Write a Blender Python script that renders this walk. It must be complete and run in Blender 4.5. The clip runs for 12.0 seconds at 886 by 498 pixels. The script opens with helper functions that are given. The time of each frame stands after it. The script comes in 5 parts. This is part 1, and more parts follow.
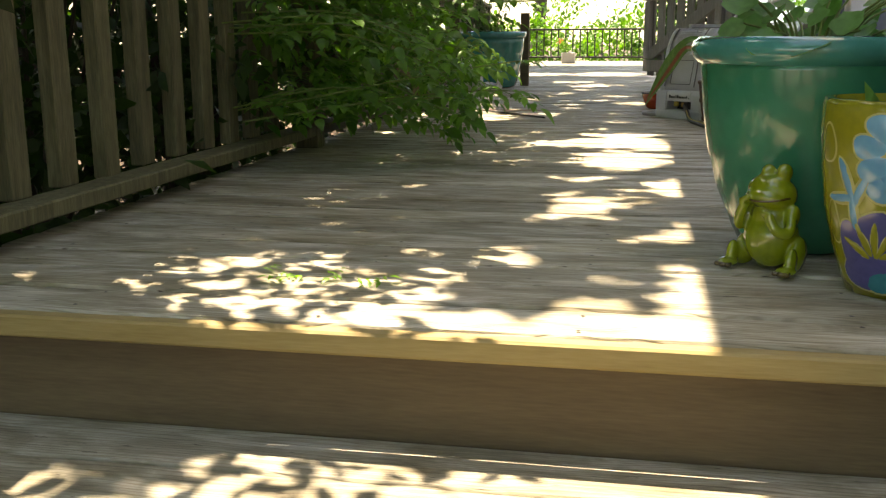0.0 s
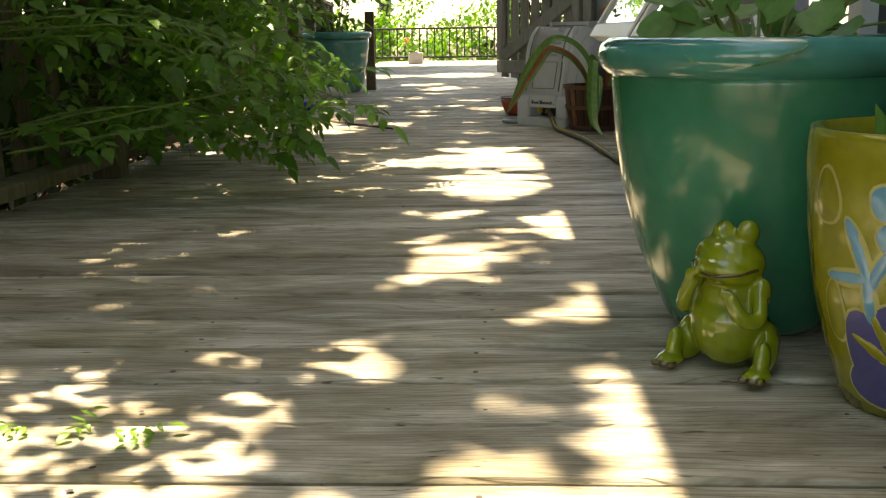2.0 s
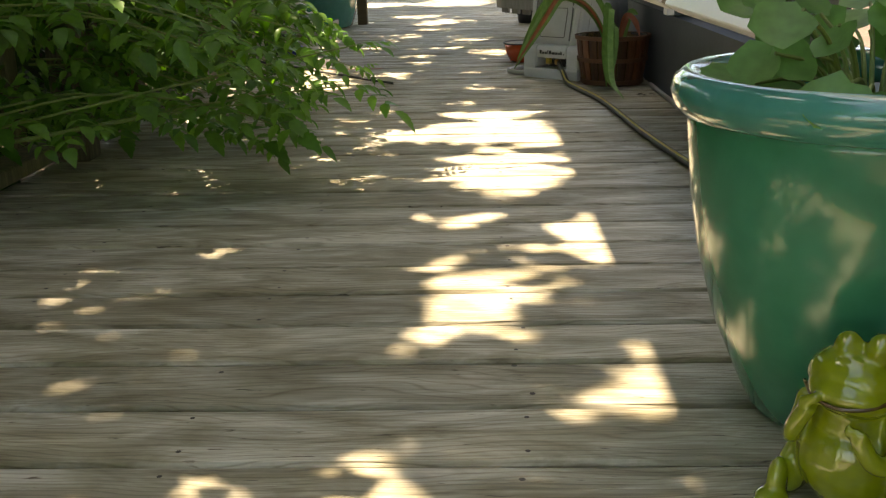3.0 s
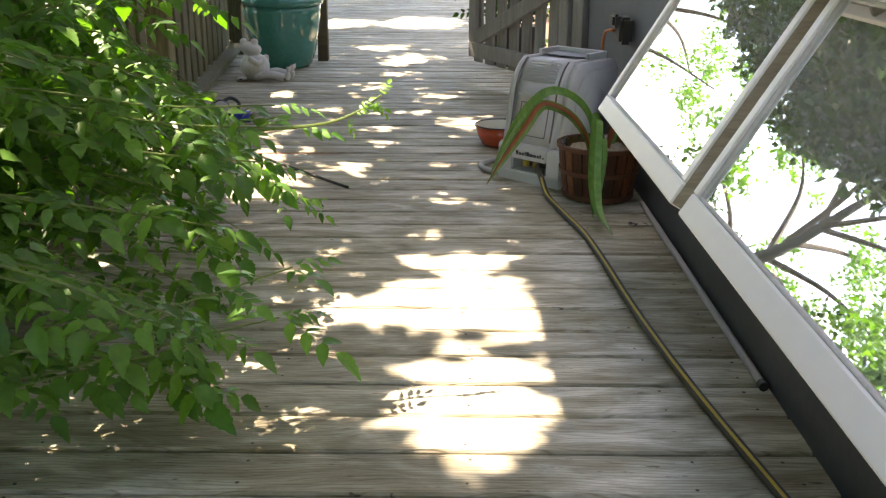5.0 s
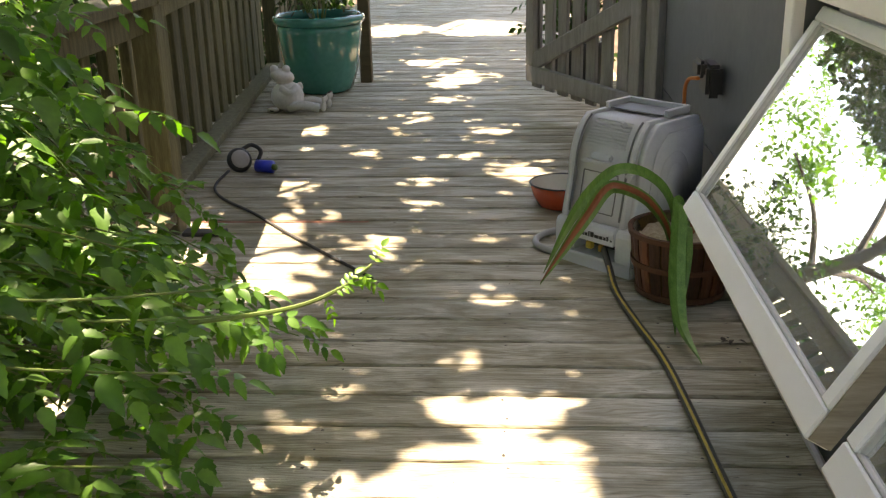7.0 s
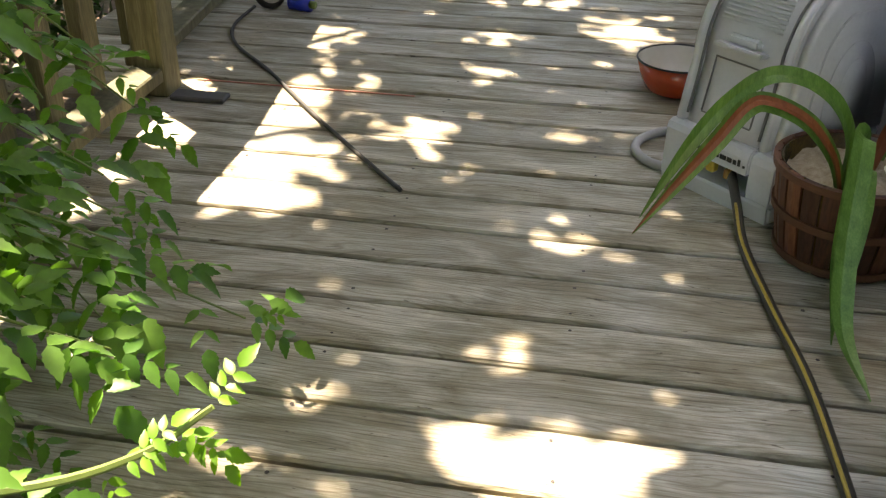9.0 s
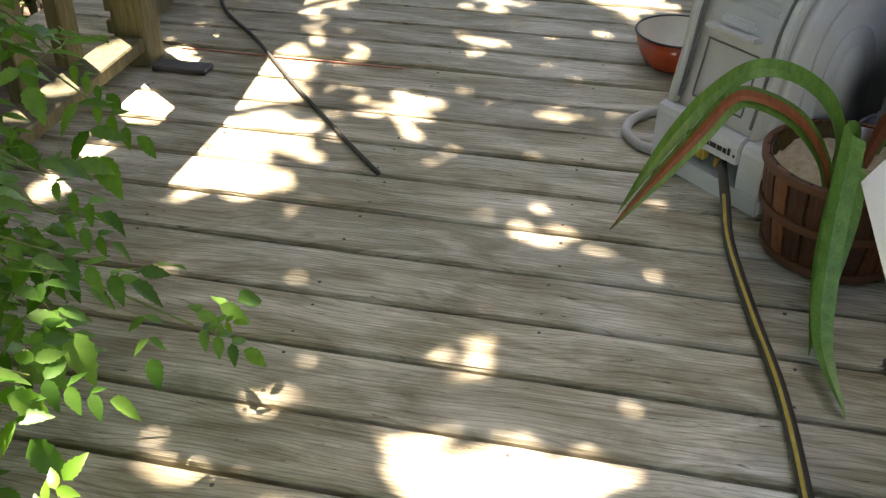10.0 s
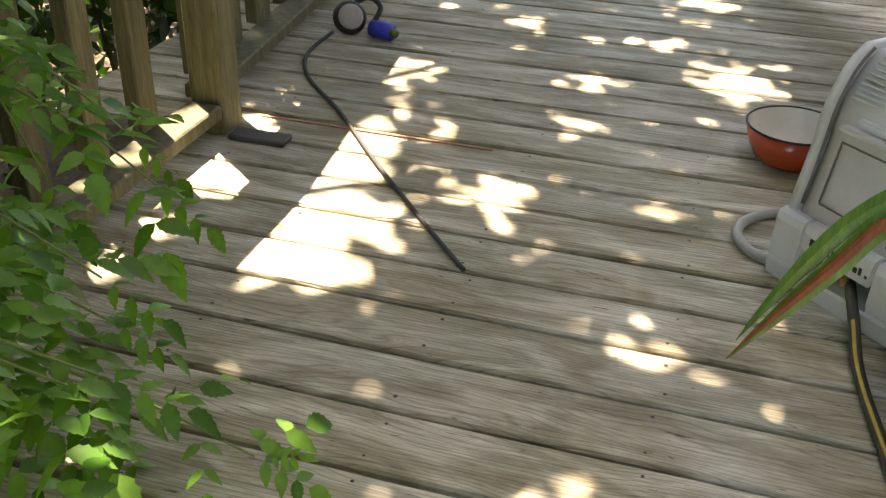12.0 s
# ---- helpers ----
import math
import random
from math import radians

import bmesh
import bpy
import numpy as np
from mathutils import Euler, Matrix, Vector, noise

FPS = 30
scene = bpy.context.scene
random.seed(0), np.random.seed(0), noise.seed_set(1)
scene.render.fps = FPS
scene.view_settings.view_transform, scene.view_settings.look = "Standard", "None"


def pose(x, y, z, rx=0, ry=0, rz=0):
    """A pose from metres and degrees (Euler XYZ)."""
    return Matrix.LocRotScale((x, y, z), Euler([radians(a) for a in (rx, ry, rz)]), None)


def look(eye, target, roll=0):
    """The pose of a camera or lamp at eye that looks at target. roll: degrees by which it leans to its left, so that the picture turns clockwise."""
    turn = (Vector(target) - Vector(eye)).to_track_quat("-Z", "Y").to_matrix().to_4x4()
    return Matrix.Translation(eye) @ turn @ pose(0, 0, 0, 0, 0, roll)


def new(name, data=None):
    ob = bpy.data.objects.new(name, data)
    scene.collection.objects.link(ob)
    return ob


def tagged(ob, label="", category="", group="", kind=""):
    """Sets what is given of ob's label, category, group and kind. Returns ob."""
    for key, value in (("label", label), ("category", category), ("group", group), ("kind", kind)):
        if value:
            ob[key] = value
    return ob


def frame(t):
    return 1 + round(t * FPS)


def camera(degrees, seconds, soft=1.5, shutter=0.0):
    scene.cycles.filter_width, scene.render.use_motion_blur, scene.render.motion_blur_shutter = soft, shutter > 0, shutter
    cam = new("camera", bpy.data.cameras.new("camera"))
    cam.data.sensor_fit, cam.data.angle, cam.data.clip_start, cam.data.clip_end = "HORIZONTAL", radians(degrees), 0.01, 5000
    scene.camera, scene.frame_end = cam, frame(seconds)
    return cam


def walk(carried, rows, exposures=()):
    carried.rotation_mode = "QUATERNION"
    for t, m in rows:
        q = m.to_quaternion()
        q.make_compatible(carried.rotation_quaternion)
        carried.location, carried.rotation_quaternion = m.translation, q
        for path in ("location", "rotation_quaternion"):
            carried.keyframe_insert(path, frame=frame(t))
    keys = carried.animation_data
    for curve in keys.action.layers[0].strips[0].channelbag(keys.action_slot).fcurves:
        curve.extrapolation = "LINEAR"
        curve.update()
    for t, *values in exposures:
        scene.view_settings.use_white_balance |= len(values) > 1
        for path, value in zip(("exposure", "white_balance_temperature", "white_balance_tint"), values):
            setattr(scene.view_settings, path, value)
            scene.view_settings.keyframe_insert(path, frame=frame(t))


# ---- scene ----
cam = camera(48.0, 12.0, soft=1.3)
PATH = [
    (0, (-0.116, -1.53, 0.426), (-0.496, 0.388, 0.005), -0.3),
    (0.5, (-0.132, -1.425, 0.435), (-0.274, 0.527, 0.024), -0.6),
    (1, (-0.149, -1.258, 0.433), (-0.198, 0.697, 0.014), 0.1),
    (1.5, (-0.167, -1.095, 0.434), (-0.206, 0.86, 0.013), -0.1),
    (2, (-0.183, -0.907, 0.431), (-0.273, 1.046, 0.006), -0.9),
    (2.5, (-0.248, -0.759, 0.495), (-0.315, 1.174, -0.008), -1.1),
    (3, (-0.244, -0.573, 0.564), (-0.317, 1.337, -0.023), -1.3),
    (3.2, (-0.244, -0.51, 0.60), (-0.314, 1.395, 0.0), -1.1),
    (4.8, (-0.239, -0.009, 0.937), (-0.265, 1.889, 0.307), -0.3),
    (5, (-0.234, 0.083, 0.963), (-0.242, 1.978, 0.324), 0.3),
    (5.5, (-0.221, 0.327, 0.96), (-0.229, 2.244, 0.388), 0.3),
    (6, (-0.218, 0.56, 1.061), (-0.232, 2.457, 0.429), 1.5),
    (6.5, (-0.178, 0.721, 1.08), (-0.255, 2.606, 0.416), 0.2),
    (7, (-0.169, 0.83, 1.106), (-0.313, 2.707, 0.43), -1.4),
    (7.5, (-0.141, 1.118, 1.079), (-0.364, 2.955, 0.321), -2.1),
    (9.3, (-0.147, 1.767, 0.993), (-0.479, 3.446, -0.042), 0.8),
    (9.5, (-0.122, 1.788, 0.993), (-0.467, 3.455, -0.057), 0.7),
    (10, (-0.067, 1.845, 1.043), (-0.426, 3.472, -0.064), 0.3),
    (10.5, (-0.077, 1.844, 1.046), (-0.39, 3.477, -0.065), 0.8),
    (11, (-0.071, 1.855, 1.046), (-0.372, 3.487, -0.07), 0.9),
    (11.5, (-0.073, 1.914, 1.04), (-0.445, 3.541, -0.062), 0.3),
    (12, (-0.17, 2.035, 1.03), (-0.661, 3.682, 0.007), 1.4),
]
walk(cam, [(t, look(eye, target, roll)) for t, eye, target, roll in PATH], exposures=[(0.0, 2.05, 8800, 16), (0.5, 1.85, 8900, 17), (1.0, 2.0, 8900, 17), (2.0, 2.05, 9200, 16), (2.5, 2.0, 9200, 16), (3.0, 2.1, 9200, 15), (5.0, 2.6, 8000, 20), (6.0, 2.4, 7800, 21), (7.5, 2.35, 8900, 19), (9.5, 2.7, 8100, 19), (11.0, 2.7, 8000, 19), (12.0, 2.85, 8600, 18)])

# ---- world and sun ----
SUN_TO = Vector((0.38, -0.31, -1.0)).normalized()
world = bpy.data.worlds.new("world")
scene.world = world
world.use_nodes = True
wn = world.node_tree.nodes
sky = wn.new("ShaderNodeTexSky")
sky.sky_type = "NISHITA"
sky.sun_disc = False
sky.sun_elevation = radians(64)
sky.sun_rotation = radians(309)
world.node_tree.links.new(sky.outputs[0], wn["Background"].inputs[0])
wn["Background"].inputs[1].default_value = 0.15
sun = new("sun", bpy.data.lights.new("sun", "SUN"))
sun.data.energy = 5.0
sun.data.angle = radians(0.6)
sun.data.color = (1.0, 0.95, 0.86)
sun.matrix_world = SUN_TO.to_track_quat("-Z", "Y").to_matrix().to_4x4()


# ---- materials ----
def material(name, colours, scale=8.0, stretch=(1, 1, 1), rough=0.7, bump=0.2, metal=0.0, fine=6.0, per_object=0.0, coat=0.0, spots=None, thin=0.0):
    """Noise at two scales between the given colours, with bump; per_object varies the brightness from piece to piece."""
    mat = bpy.data.materials.new(name)
    mat.use_nodes = True
    n, l = mat.node_tree.nodes, mat.node_tree.links
    bsdf = n["Principled BSDF"]
    tc = n.new("ShaderNodeTexCoord")
    mp = n.new("ShaderNodeMapping")
    mp.inputs["Scale"].default_value = stretch
    l.new(tc.outputs["Object"], mp.inputs["Vector"])
    info = n.new("ShaderNodeObjectInfo")
    shift = n.new("ShaderNodeVectorMath")
    shift.operation = "MULTIPLY_ADD"
    shift.inputs[1].default_value = (37, 53, 71)
    l.new(info.outputs["Random"], shift.inputs[0])
    l.new(mp.outputs[0], shift.inputs[2])
    a = n.new("ShaderNodeTexNoise")
    a.inputs["Scale"].default_value = scale
    a.inputs["Detail"].default_value = 6
    b = n.new("ShaderNodeTexNoise")
    b.inputs["Scale"].default_value = scale * fine
    b.inputs["Detail"].default_value = 8
    for t in (a, b):
        l.new(shift.outputs[0], t.inputs["Vector"])
    mix = n.new("ShaderNodeMix")
    mix.data_type = "FLOAT"
    mix.inputs[0].default_value = 0.45
    l.new(a.outputs["Fac"], mix.inputs[2])
    l.new(b.outputs["Fac"], mix.inputs[3])
    ramp = n.new("ShaderNodeValToRGB")
    els = ramp.color_ramp.elements
    while len(els) < len(colours):
        els.new(0.5)
    for k, c in enumerate(colours):
        els[k].position = 0.3 + 0.4 * k / max(1, len(colours) - 1)
        els[k].color = (*c, 1)
    l.new(mix.outputs[0], ramp.inputs[0])
    out = ramp.outputs[0]
    if per_object:
        hsv = n.new("ShaderNodeHueSaturation")
        rng = n.new("ShaderNodeMapRange")
        rng.inputs[3].default_value, rng.inputs[4].default_value = 1 - per_object, 1 + per_object
        l.new(info.outputs["Random"], rng.inputs[0])
        l.new(rng.outputs[0], hsv.inputs["Value"])
        l.new(out, hsv.inputs["Color"])
        out = hsv.outputs[0]
    l.new(out, bsdf.inputs["Base Color"])
    bsdf.inputs["Roughness"].default_value = rough
    bsdf.inputs["Metallic"].default_value = metal
    bsdf.inputs["Coat Weight"].default_value = coat
    if thin:
        bsdf.inputs["Transmission Weight"].default_value = thin
    bp = n.new("ShaderNodeBump")
    bp.inputs["Strength"].default_value = bump
    bp.inputs["Distance"].default_value = 0.004
    l.new(mix.outputs[0], bp.inputs["Height"])
    l.new(bp.outputs[0], bsdf.inputs["Normal"])
    return mat


def leaf_material(name, dark, light, glow):
    """Leaves: colour per leaf, some light through the blade."""
    mat = bpy.data.materials.new(name)
    mat.use_nodes = True
    n, l = mat.node_tree.nodes, mat.node_tree.links
    bsdf = n["Principled BSDF"]
    geo = n.new("ShaderNodeNewGeometry")
    ramp = n.new("ShaderNodeValToRGB")
    ramp.color_ramp.elements[0].color = (*dark, 1)
    ramp.color_ramp.elements[1].color = (*light, 1)
    l.new(geo.outputs["Random Per Island"], ramp.inputs[0])
    tc = n.new("ShaderNodeTexCoord")
    nz = n.new("ShaderNodeTexNoise")
    nz.inputs["Scale"].default_value = 60
    l.new(tc.outputs["Object"], nz.inputs["Vector"])
    mul = n.new("ShaderNodeMix")
    mul.data_type, mul.blend_type = "RGBA", "OVERLAY"
    mul.inputs[0].default_value = 0.35
    l.new(ramp.outputs[0], mul.inputs[6])
    l.new(nz.outputs["Fac"], mul.inputs[7])
    l.new(mul.outputs[2], bsdf.inputs["Base Color"])
    bsdf.inputs["Roughness"].default_value = 0.4
    tr = n.new("ShaderNodeBsdfTranslucent")
    hs = n.new("ShaderNodeHueSaturation")
    hs.inputs["Value"].default_value = glow
    hs.inputs["Saturation"].default_value = 1.15
    l.new(mul.outputs[2], hs.inputs["Color"])
    l.new(hs.outputs[0], tr.inputs["Color"])
    ms = n.new("ShaderNodeMixShader")
    ms.inputs[0].default_value = 0.42
    l.new(bsdf.outputs[0], ms.inputs[1])
    l.new(tr.outputs[0], ms.inputs[2])
    l.new(ms.outputs[0], n["Material Output"].inputs["Surface"])
    return mat


def deck_material():
    """Weathered boards: long grain, dark checks, soft stains and a few knots."""
    mat = bpy.data.materials.new("weathered_deck_wood")
    mat.use_nodes = True
    n, l = mat.node_tree.nodes, mat.node_tree.links
    bsdf = n["Principled BSDF"]
    tc, info = n.new("ShaderNodeTexCoord"), n.new("ShaderNodeObjectInfo")
    move = n.new("ShaderNodeVectorMath")
    move.operation = "MULTIPLY_ADD"
    move.inputs[1].default_value = (37, 53, 71)
    l.new(info.outputs["Random"], move.inputs[0])
    l.new(tc.outputs["Object"], move.inputs[2])

    def layer(stretch, scale, detail, warp=0.0):
        mp = n.new("ShaderNodeMapping")
        mp.inputs["Scale"].default_value = stretch
        l.new(move.outputs[0], mp.inputs["Vector"])
        t = n.new("ShaderNodeTexNoise")
        t.inputs["Scale"].default_value = scale
        t.inputs["Detail"].default_value = detail
        t.inputs["Distortion"].default_value = warp
        t.inputs["Roughness"].default_value = 0.62
        l.new(mp.outputs[0], t.inputs["Vector"])
        return t.outputs["Fac"]

    grain, blotch, stain = layer((3.0, 130, 20), 2.0, 8, 0.2), layer((3.0, 11, 6), 1.5, 7, 0.8), layer((1.1, 2.4, 3), 2.0, 5, 0.6)
    fleck = layer((14, 90, 30), 1.3, 3, 0.4)
    # growth rings run along the board and sway
    mp = n.new("ShaderNodeMapping")
    mp.inputs["Scale"].default_value = (0.28, 1, 1)
    l.new(move.outputs[0], mp.inputs["Vector"])
    rings = n.new("ShaderNodeTexWave")
    rings.bands_direction = "Y"
    for key, val in (("Scale", 30), ("Distortion", 48), ("Detail", 3), ("Detail Scale", 0.17), ("Detail Roughness", 0.55)):
        rings.inputs[key].default_value = val
    l.new(mp.outputs[0], rings.inputs["Vector"])

    def ramp_of(src, stops):
        r = n.new("ShaderNodeValToRGB")
        e = r.color_ramp.elements
        while len(e) < len(stops):
            e.new(0.5)
        for k, (at, c) in enumerate(stops):
            e[k].position, e[k].color = at, (*c, 1)
        l.new(src, r.inputs[0])
        return r.outputs[0]

    def times(a, b, amount=1.0):
        mx = n.new("ShaderNodeMix")
        mx.data_type, mx.blend_type = "RGBA", "MULTIPLY"
        mx.inputs[0].default_value = amount
        l.new(a, mx.inputs[6])
        l.new(b, mx.inputs[7])
        return mx.outputs[2]

    out = ramp_of(blotch, ((0.32, (0.25, 0.225, 0.155)), (0.48, (0.40, 0.38, 0.30)), (0.64, (0.62, 0.60, 0.52))))
    line = ramp_of(rings.outputs["Fac"], ((0.0, (0.58, 0.54, 0.48)), (0.12, (0.88, 0.87, 0.85)), (0.34, (1.02, 1.02, 1.02))))
    fine = ramp_of(grain, ((0.34, (0.70, 0.68, 0.64)), (0.5, (0.95, 0.94, 0.93)), (0.66, (1.12, 1.12, 1.12))))
    dark = ramp_of(fleck, ((0.28, (0.2, 0.16, 0.12)), (0.345, (1, 1, 1))))
    soft = ramp_of(stain, ((0.34, (0.72, 0.67, 0.55)), (0.6, (1.05, 1.04, 1.02))))
    for other, amount in ((line, 0.65), (fine, 1.0), (dark, 0.9), (soft, 1.0)):
        out = times(out, other, amount)
    hsv, rng = n.new("ShaderNodeHueSaturation"), n.new("ShaderNodeMapRange")
    rng.inputs[3].default_value, rng.inputs[4].default_value = 0.86, 1.14
    l.new(info.outputs["Random"], rng.inputs[0])
    l.new(rng.outputs[0], hsv.inputs["Value"])
    l.new(out, hsv.inputs["Color"])
    l.new(hsv.outputs[0], bsdf.inputs["Base Color"])
    bsdf.inputs["Roughness"].default_value = 0.68
    height = times(line, fine)
    bp = n.new("ShaderNodeBump")
    bp.inputs["Strength"].default_value = 0.55
    bp.inputs["Distance"].default_value = 0.003
    l.new(height, bp.inputs["Height"])
    l.new(bp.outputs[0], bsdf.inputs["Normal"])
    return mat


M_EDGE = material("step_wood", [(0.28, 0.20, 0.07), (0.42, 0.32, 0.14)], 4, (1, 12, 12), 0.7, 0.3, per_object=0.1)
M_DECK = deck_material()
M_RISER = material("riser_wood", [(0.085, 0.058, 0.03), (0.15, 0.108, 0.056)], 4, (1, 12, 10), 0.7, 0.3)
M_FENCE = material("treated_fence_wood", [(0.055, 0.054, 0.028), (0.125, 0.119, 0.06), (0.205, 0.195, 0.108)], 4, (14, 14, 1.2), 0.75, 0.4, per_object=0.2)
M_GREYWOOD = material("grey_gate_wood", [(0.17, 0.16, 0.15), (0.30, 0.29, 0.27)], 4, (12, 12, 1.5), 0.75, 0.4, per_object=0.15)
M_WALL = material("blue_grey_siding", [(0.072, 0.084, 0.10), (0.098, 0.112, 0.13)], 5, (1, 1, 1), 0.7, 0.15)
M_SKIRT = material("dark_slate_skirt", [(0.035, 0.042, 0.05), (0.055, 0.065, 0.075)], 8, (1, 1, 1), 0.65, 0.15)
M_WHITE = material("white_paint", [(0.75, 0.76, 0.76), (0.82, 0.82, 0.81)], 3, (1, 1, 1), 0.4, 0.12)
M_EDGEWOOD = material("bare_sash_wood", [(0.20, 0.17, 0.12), (0.36, 0.32, 0.25)], 6, (1, 1, 8), 0.75, 0.3)
M_PUTTY = material("grey_putty", [(0.42, 0.43, 0.42), (0.58, 0.58, 0.56)], 20, (1, 1, 1), 0.6, 0.2)
M_TEAL = material("teal_glaze", [(0.017, 0.185, 0.105), (0.028, 0.25, 0.145)], 5, (1, 1, 1), 0.22, 0.04, coat=0.6)
M_TEALRIM = material("teal_rim_glaze", [(0.03, 0.21, 0.17), (0.05, 0.29, 0.25)], 6, (1, 1, 1), 0.16, 0.04, coat=0.8)
M_SOIL = material("potting_soil", [(0.02, 0.014, 0.01), (0.06, 0.045, 0.03)], 40, (1, 1, 1), 0.95, 1.0)
M_MULCH = material("dry_moss", [(0.26, 0.21, 0.13), (0.52, 0.46, 0.34)], 60, (1, 1, 1), 0.95, 1.0)
M_FROG = material("green_frog_glaze", [(0.14, 0.19, 0.008), (0.24, 0.30, 0.018)], 12, (1, 1, 1), 0.16, 0.05, coat=0.8)
M_FROGDARK = material("frog_brown_glaze", [(0.035, 0.02, 0.01), (0.12, 0.08, 0.02)], 30, (1, 1, 1), 0.2, 0.1, coat=0.6)
M_OLIVE = material("olive_glaze", [(0.20, 0.20, 0.012), (0.29, 0.29, 0.02)], 14, (1, 1, 1), 0.2, 0.06, coat=0.6)
M_LINE = material("pale_outline_glaze", [(0.42, 0.40, 0.12), (0.50, 0.47, 0.18)], 20, (1, 1, 1), 0.3, 0.05)
M_SKYBLUE = material("sky_blue_glaze", [(0.09, 0.30, 0.48), (0.14, 0.38, 0.56)], 14, (1, 1, 1), 0.2, 0.06, coat=0.6)
M_PURPLE = material("violet_glaze", [(0.055, 0.06, 0.20), (0.09, 0.09, 0.27)], 14, (1, 1, 1), 0.2, 0.06, coat=0.6)
M_DTEAL = material("deep_teal_glaze", [(0.01, 0.16, 0.21), (0.02, 0.22, 0.27)], 14, (1, 1, 1), 0.2, 0.06, coat=0.6)
M_PLASTIC = material("light_grey_plastic", [(0.56, 0.57, 0.59), (0.64, 0.65, 0.67)], 20, (1, 1, 1), 0.5, 0.06)
M_PLASTIC2 = material("dark_grey_plastic", [(0.14, 0.14, 0.145), (0.18, 0.18, 0.185)], 20, (1, 1, 1), 0.45, 0.06)
M_BLACK = material("black_plastic", [(0.012, 0.012, 0.012), (0.022, 0.022, 0.022)], 20, (1, 1, 1), 0.45, 0.05)
M_HOSE = material("black_rubber_hose", [(0.02, 0.018, 0.012), (0.05, 0.045, 0.03)], 30, (1, 1, 1), 0.5, 0.1)
M_YELLOW = material("yellow_hose_stripe", [(0.38, 0.27, 0.03), (0.5, 0.36, 0.06)], 30, (1, 1, 1), 0.5, 0.1)
M_GREYHOSE = material("grey_hose", [(0.32, 0.31, 0.29), (0.4, 0.39, 0.37)], 20, (1, 1, 1), 0.5, 0.1)
M_RED = material("red_enamel", [(0.46, 0.05, 0.015), (0.56, 0.075, 0.025)], 8, (1, 1, 1), 0.2, 0.03, coat=0.5)
M_ENAMEL = material("cream_enamel", [(0.74, 0.72, 0.62), (0.84, 0.82, 0.73)], 8, (1, 1, 1), 0.2, 0.03, coat=0.5)
M_RUST = material("rusty_sediment", [(0.25, 0.13, 0.03), (0.4, 0.25, 0.06)], 40, (1, 1, 1), 0.6, 0.4)
M_BASKET = material("brown_stave", [(0.035, 0.011, 0.006), (0.11, 0.036, 0.016), (0.17, 0.07, 0.03)], 6, (6, 6, 1), 0.55, 0.3, per_object=0.55)
M_HOOP = material("brown_hoop", [(0.09, 0.034, 0.017), (0.16, 0.068, 0.036)], 10, (1, 1, 8), 0.6, 0.3)
M_CERAMIC = material("white_ceramic", [(0.55, 0.54, 0.5), (0.75, 0.74, 0.7)], 14, (1, 1, 1), 0.4, 0.1)
M_BLUE = material("blue_plastic", [(0.012, 0.03, 0.42), (0.02, 0.05, 0.55)], 20, (1, 1, 1), 0.3, 0.03)
M_CORD = material("dark_cord", [(0.02, 0.02, 0.02), (0.045, 0.045, 0.04)], 40, (1, 1, 1), 0.7, 0.2)
M_ORANGE = material("orange_cord", [(0.5, 0.13, 0.03), (0.6, 0.18, 0.05)], 20, (1, 1, 1), 0.5, 0.05)
M_REDLINE = material("faded_red_chalk", [(0.40, 0.13, 0.09), (0.45, 0.2, 0.15)], 60, (1, 1, 1), 0.9, 0.2)
M_SLATE = material("slate_scrap", [(0.05, 0.05, 0.055), (0.09, 0.09, 0.09)], 20, (1, 1, 1), 0.6, 0.2)
M_IRON = material("black_iron", [(0.012, 0.012, 0.012), (0.03, 0.028, 0.025)], 20, (1, 1, 1), 0.5, 0.1)
M_NAIL = material("nail_head", [(0.03, 0.025, 0.02), (0.07, 0.055, 0.045)], 80, (1, 1, 1), 0.6, 0.1)
M_GROUND = material("leaf_litter_ground", [(0.04, 0.028, 0.018), (0.11, 0.075, 0.05), (0.20, 0.14, 0.10)], 9, (1, 1, 1), 0.95, 1.0)
M_BARK = material("tree_bark", [(0.04, 0.032, 0.025), (0.10, 0.08, 0.06)], 12, (3, 3, 1), 0.9, 0.8)
M_STEM = material("green_stem", [(0.10, 0.16, 0.035), (0.18, 0.25, 0.06)], 30, (1, 1, 1), 0.5, 0.1)
M_STRAP = material("strap_leaf", [(0.055, 0.15, 0.025), (0.11, 0.25, 0.045), (0.19, 0.36, 0.085)], 6, (10, 10, 1), 0.4, 0.15)
M_REDLEAF = material("withered_red_leaf", [(0.20, 0.05, 0.02), (0.35, 0.11, 0.04)], 20, (6, 6, 1), 0.5, 0.2)
M_VINE = leaf_material("vine_leaf", (0.044, 0.14, 0.019), (0.14, 0.30, 0.054), 1.65)
M_SPRIG = leaf_material("young_leaf", (0.10, 0.25, 0.025), (0.19, 0.38, 0.05), 1.5)
# this leaf green is set darker to put deep garden shade into the colour
M_SHADELEAF = leaf_material("shade_darkened_leaf", (0.015, 0.042, 0.008), (0.042, 0.10, 0.017), 1.1)
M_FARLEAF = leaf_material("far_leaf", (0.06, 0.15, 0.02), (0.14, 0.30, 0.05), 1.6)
M_POTLEAF = leaf_material("pot_plant_leaf", (0.07, 0.20, 0.045), (0.16, 0.36, 0.10), 1.5)
M_PINK = leaf_material("pink_petal", (0.5, 0.1, 0.12), (0.6, 0.25, 0.1), 1.2)
M_GLASS = bpy.data.materials.new("window_glass")
M_GLASS.use_nodes = True
gb = M_GLASS.node_tree.nodes["Principled BSDF"]
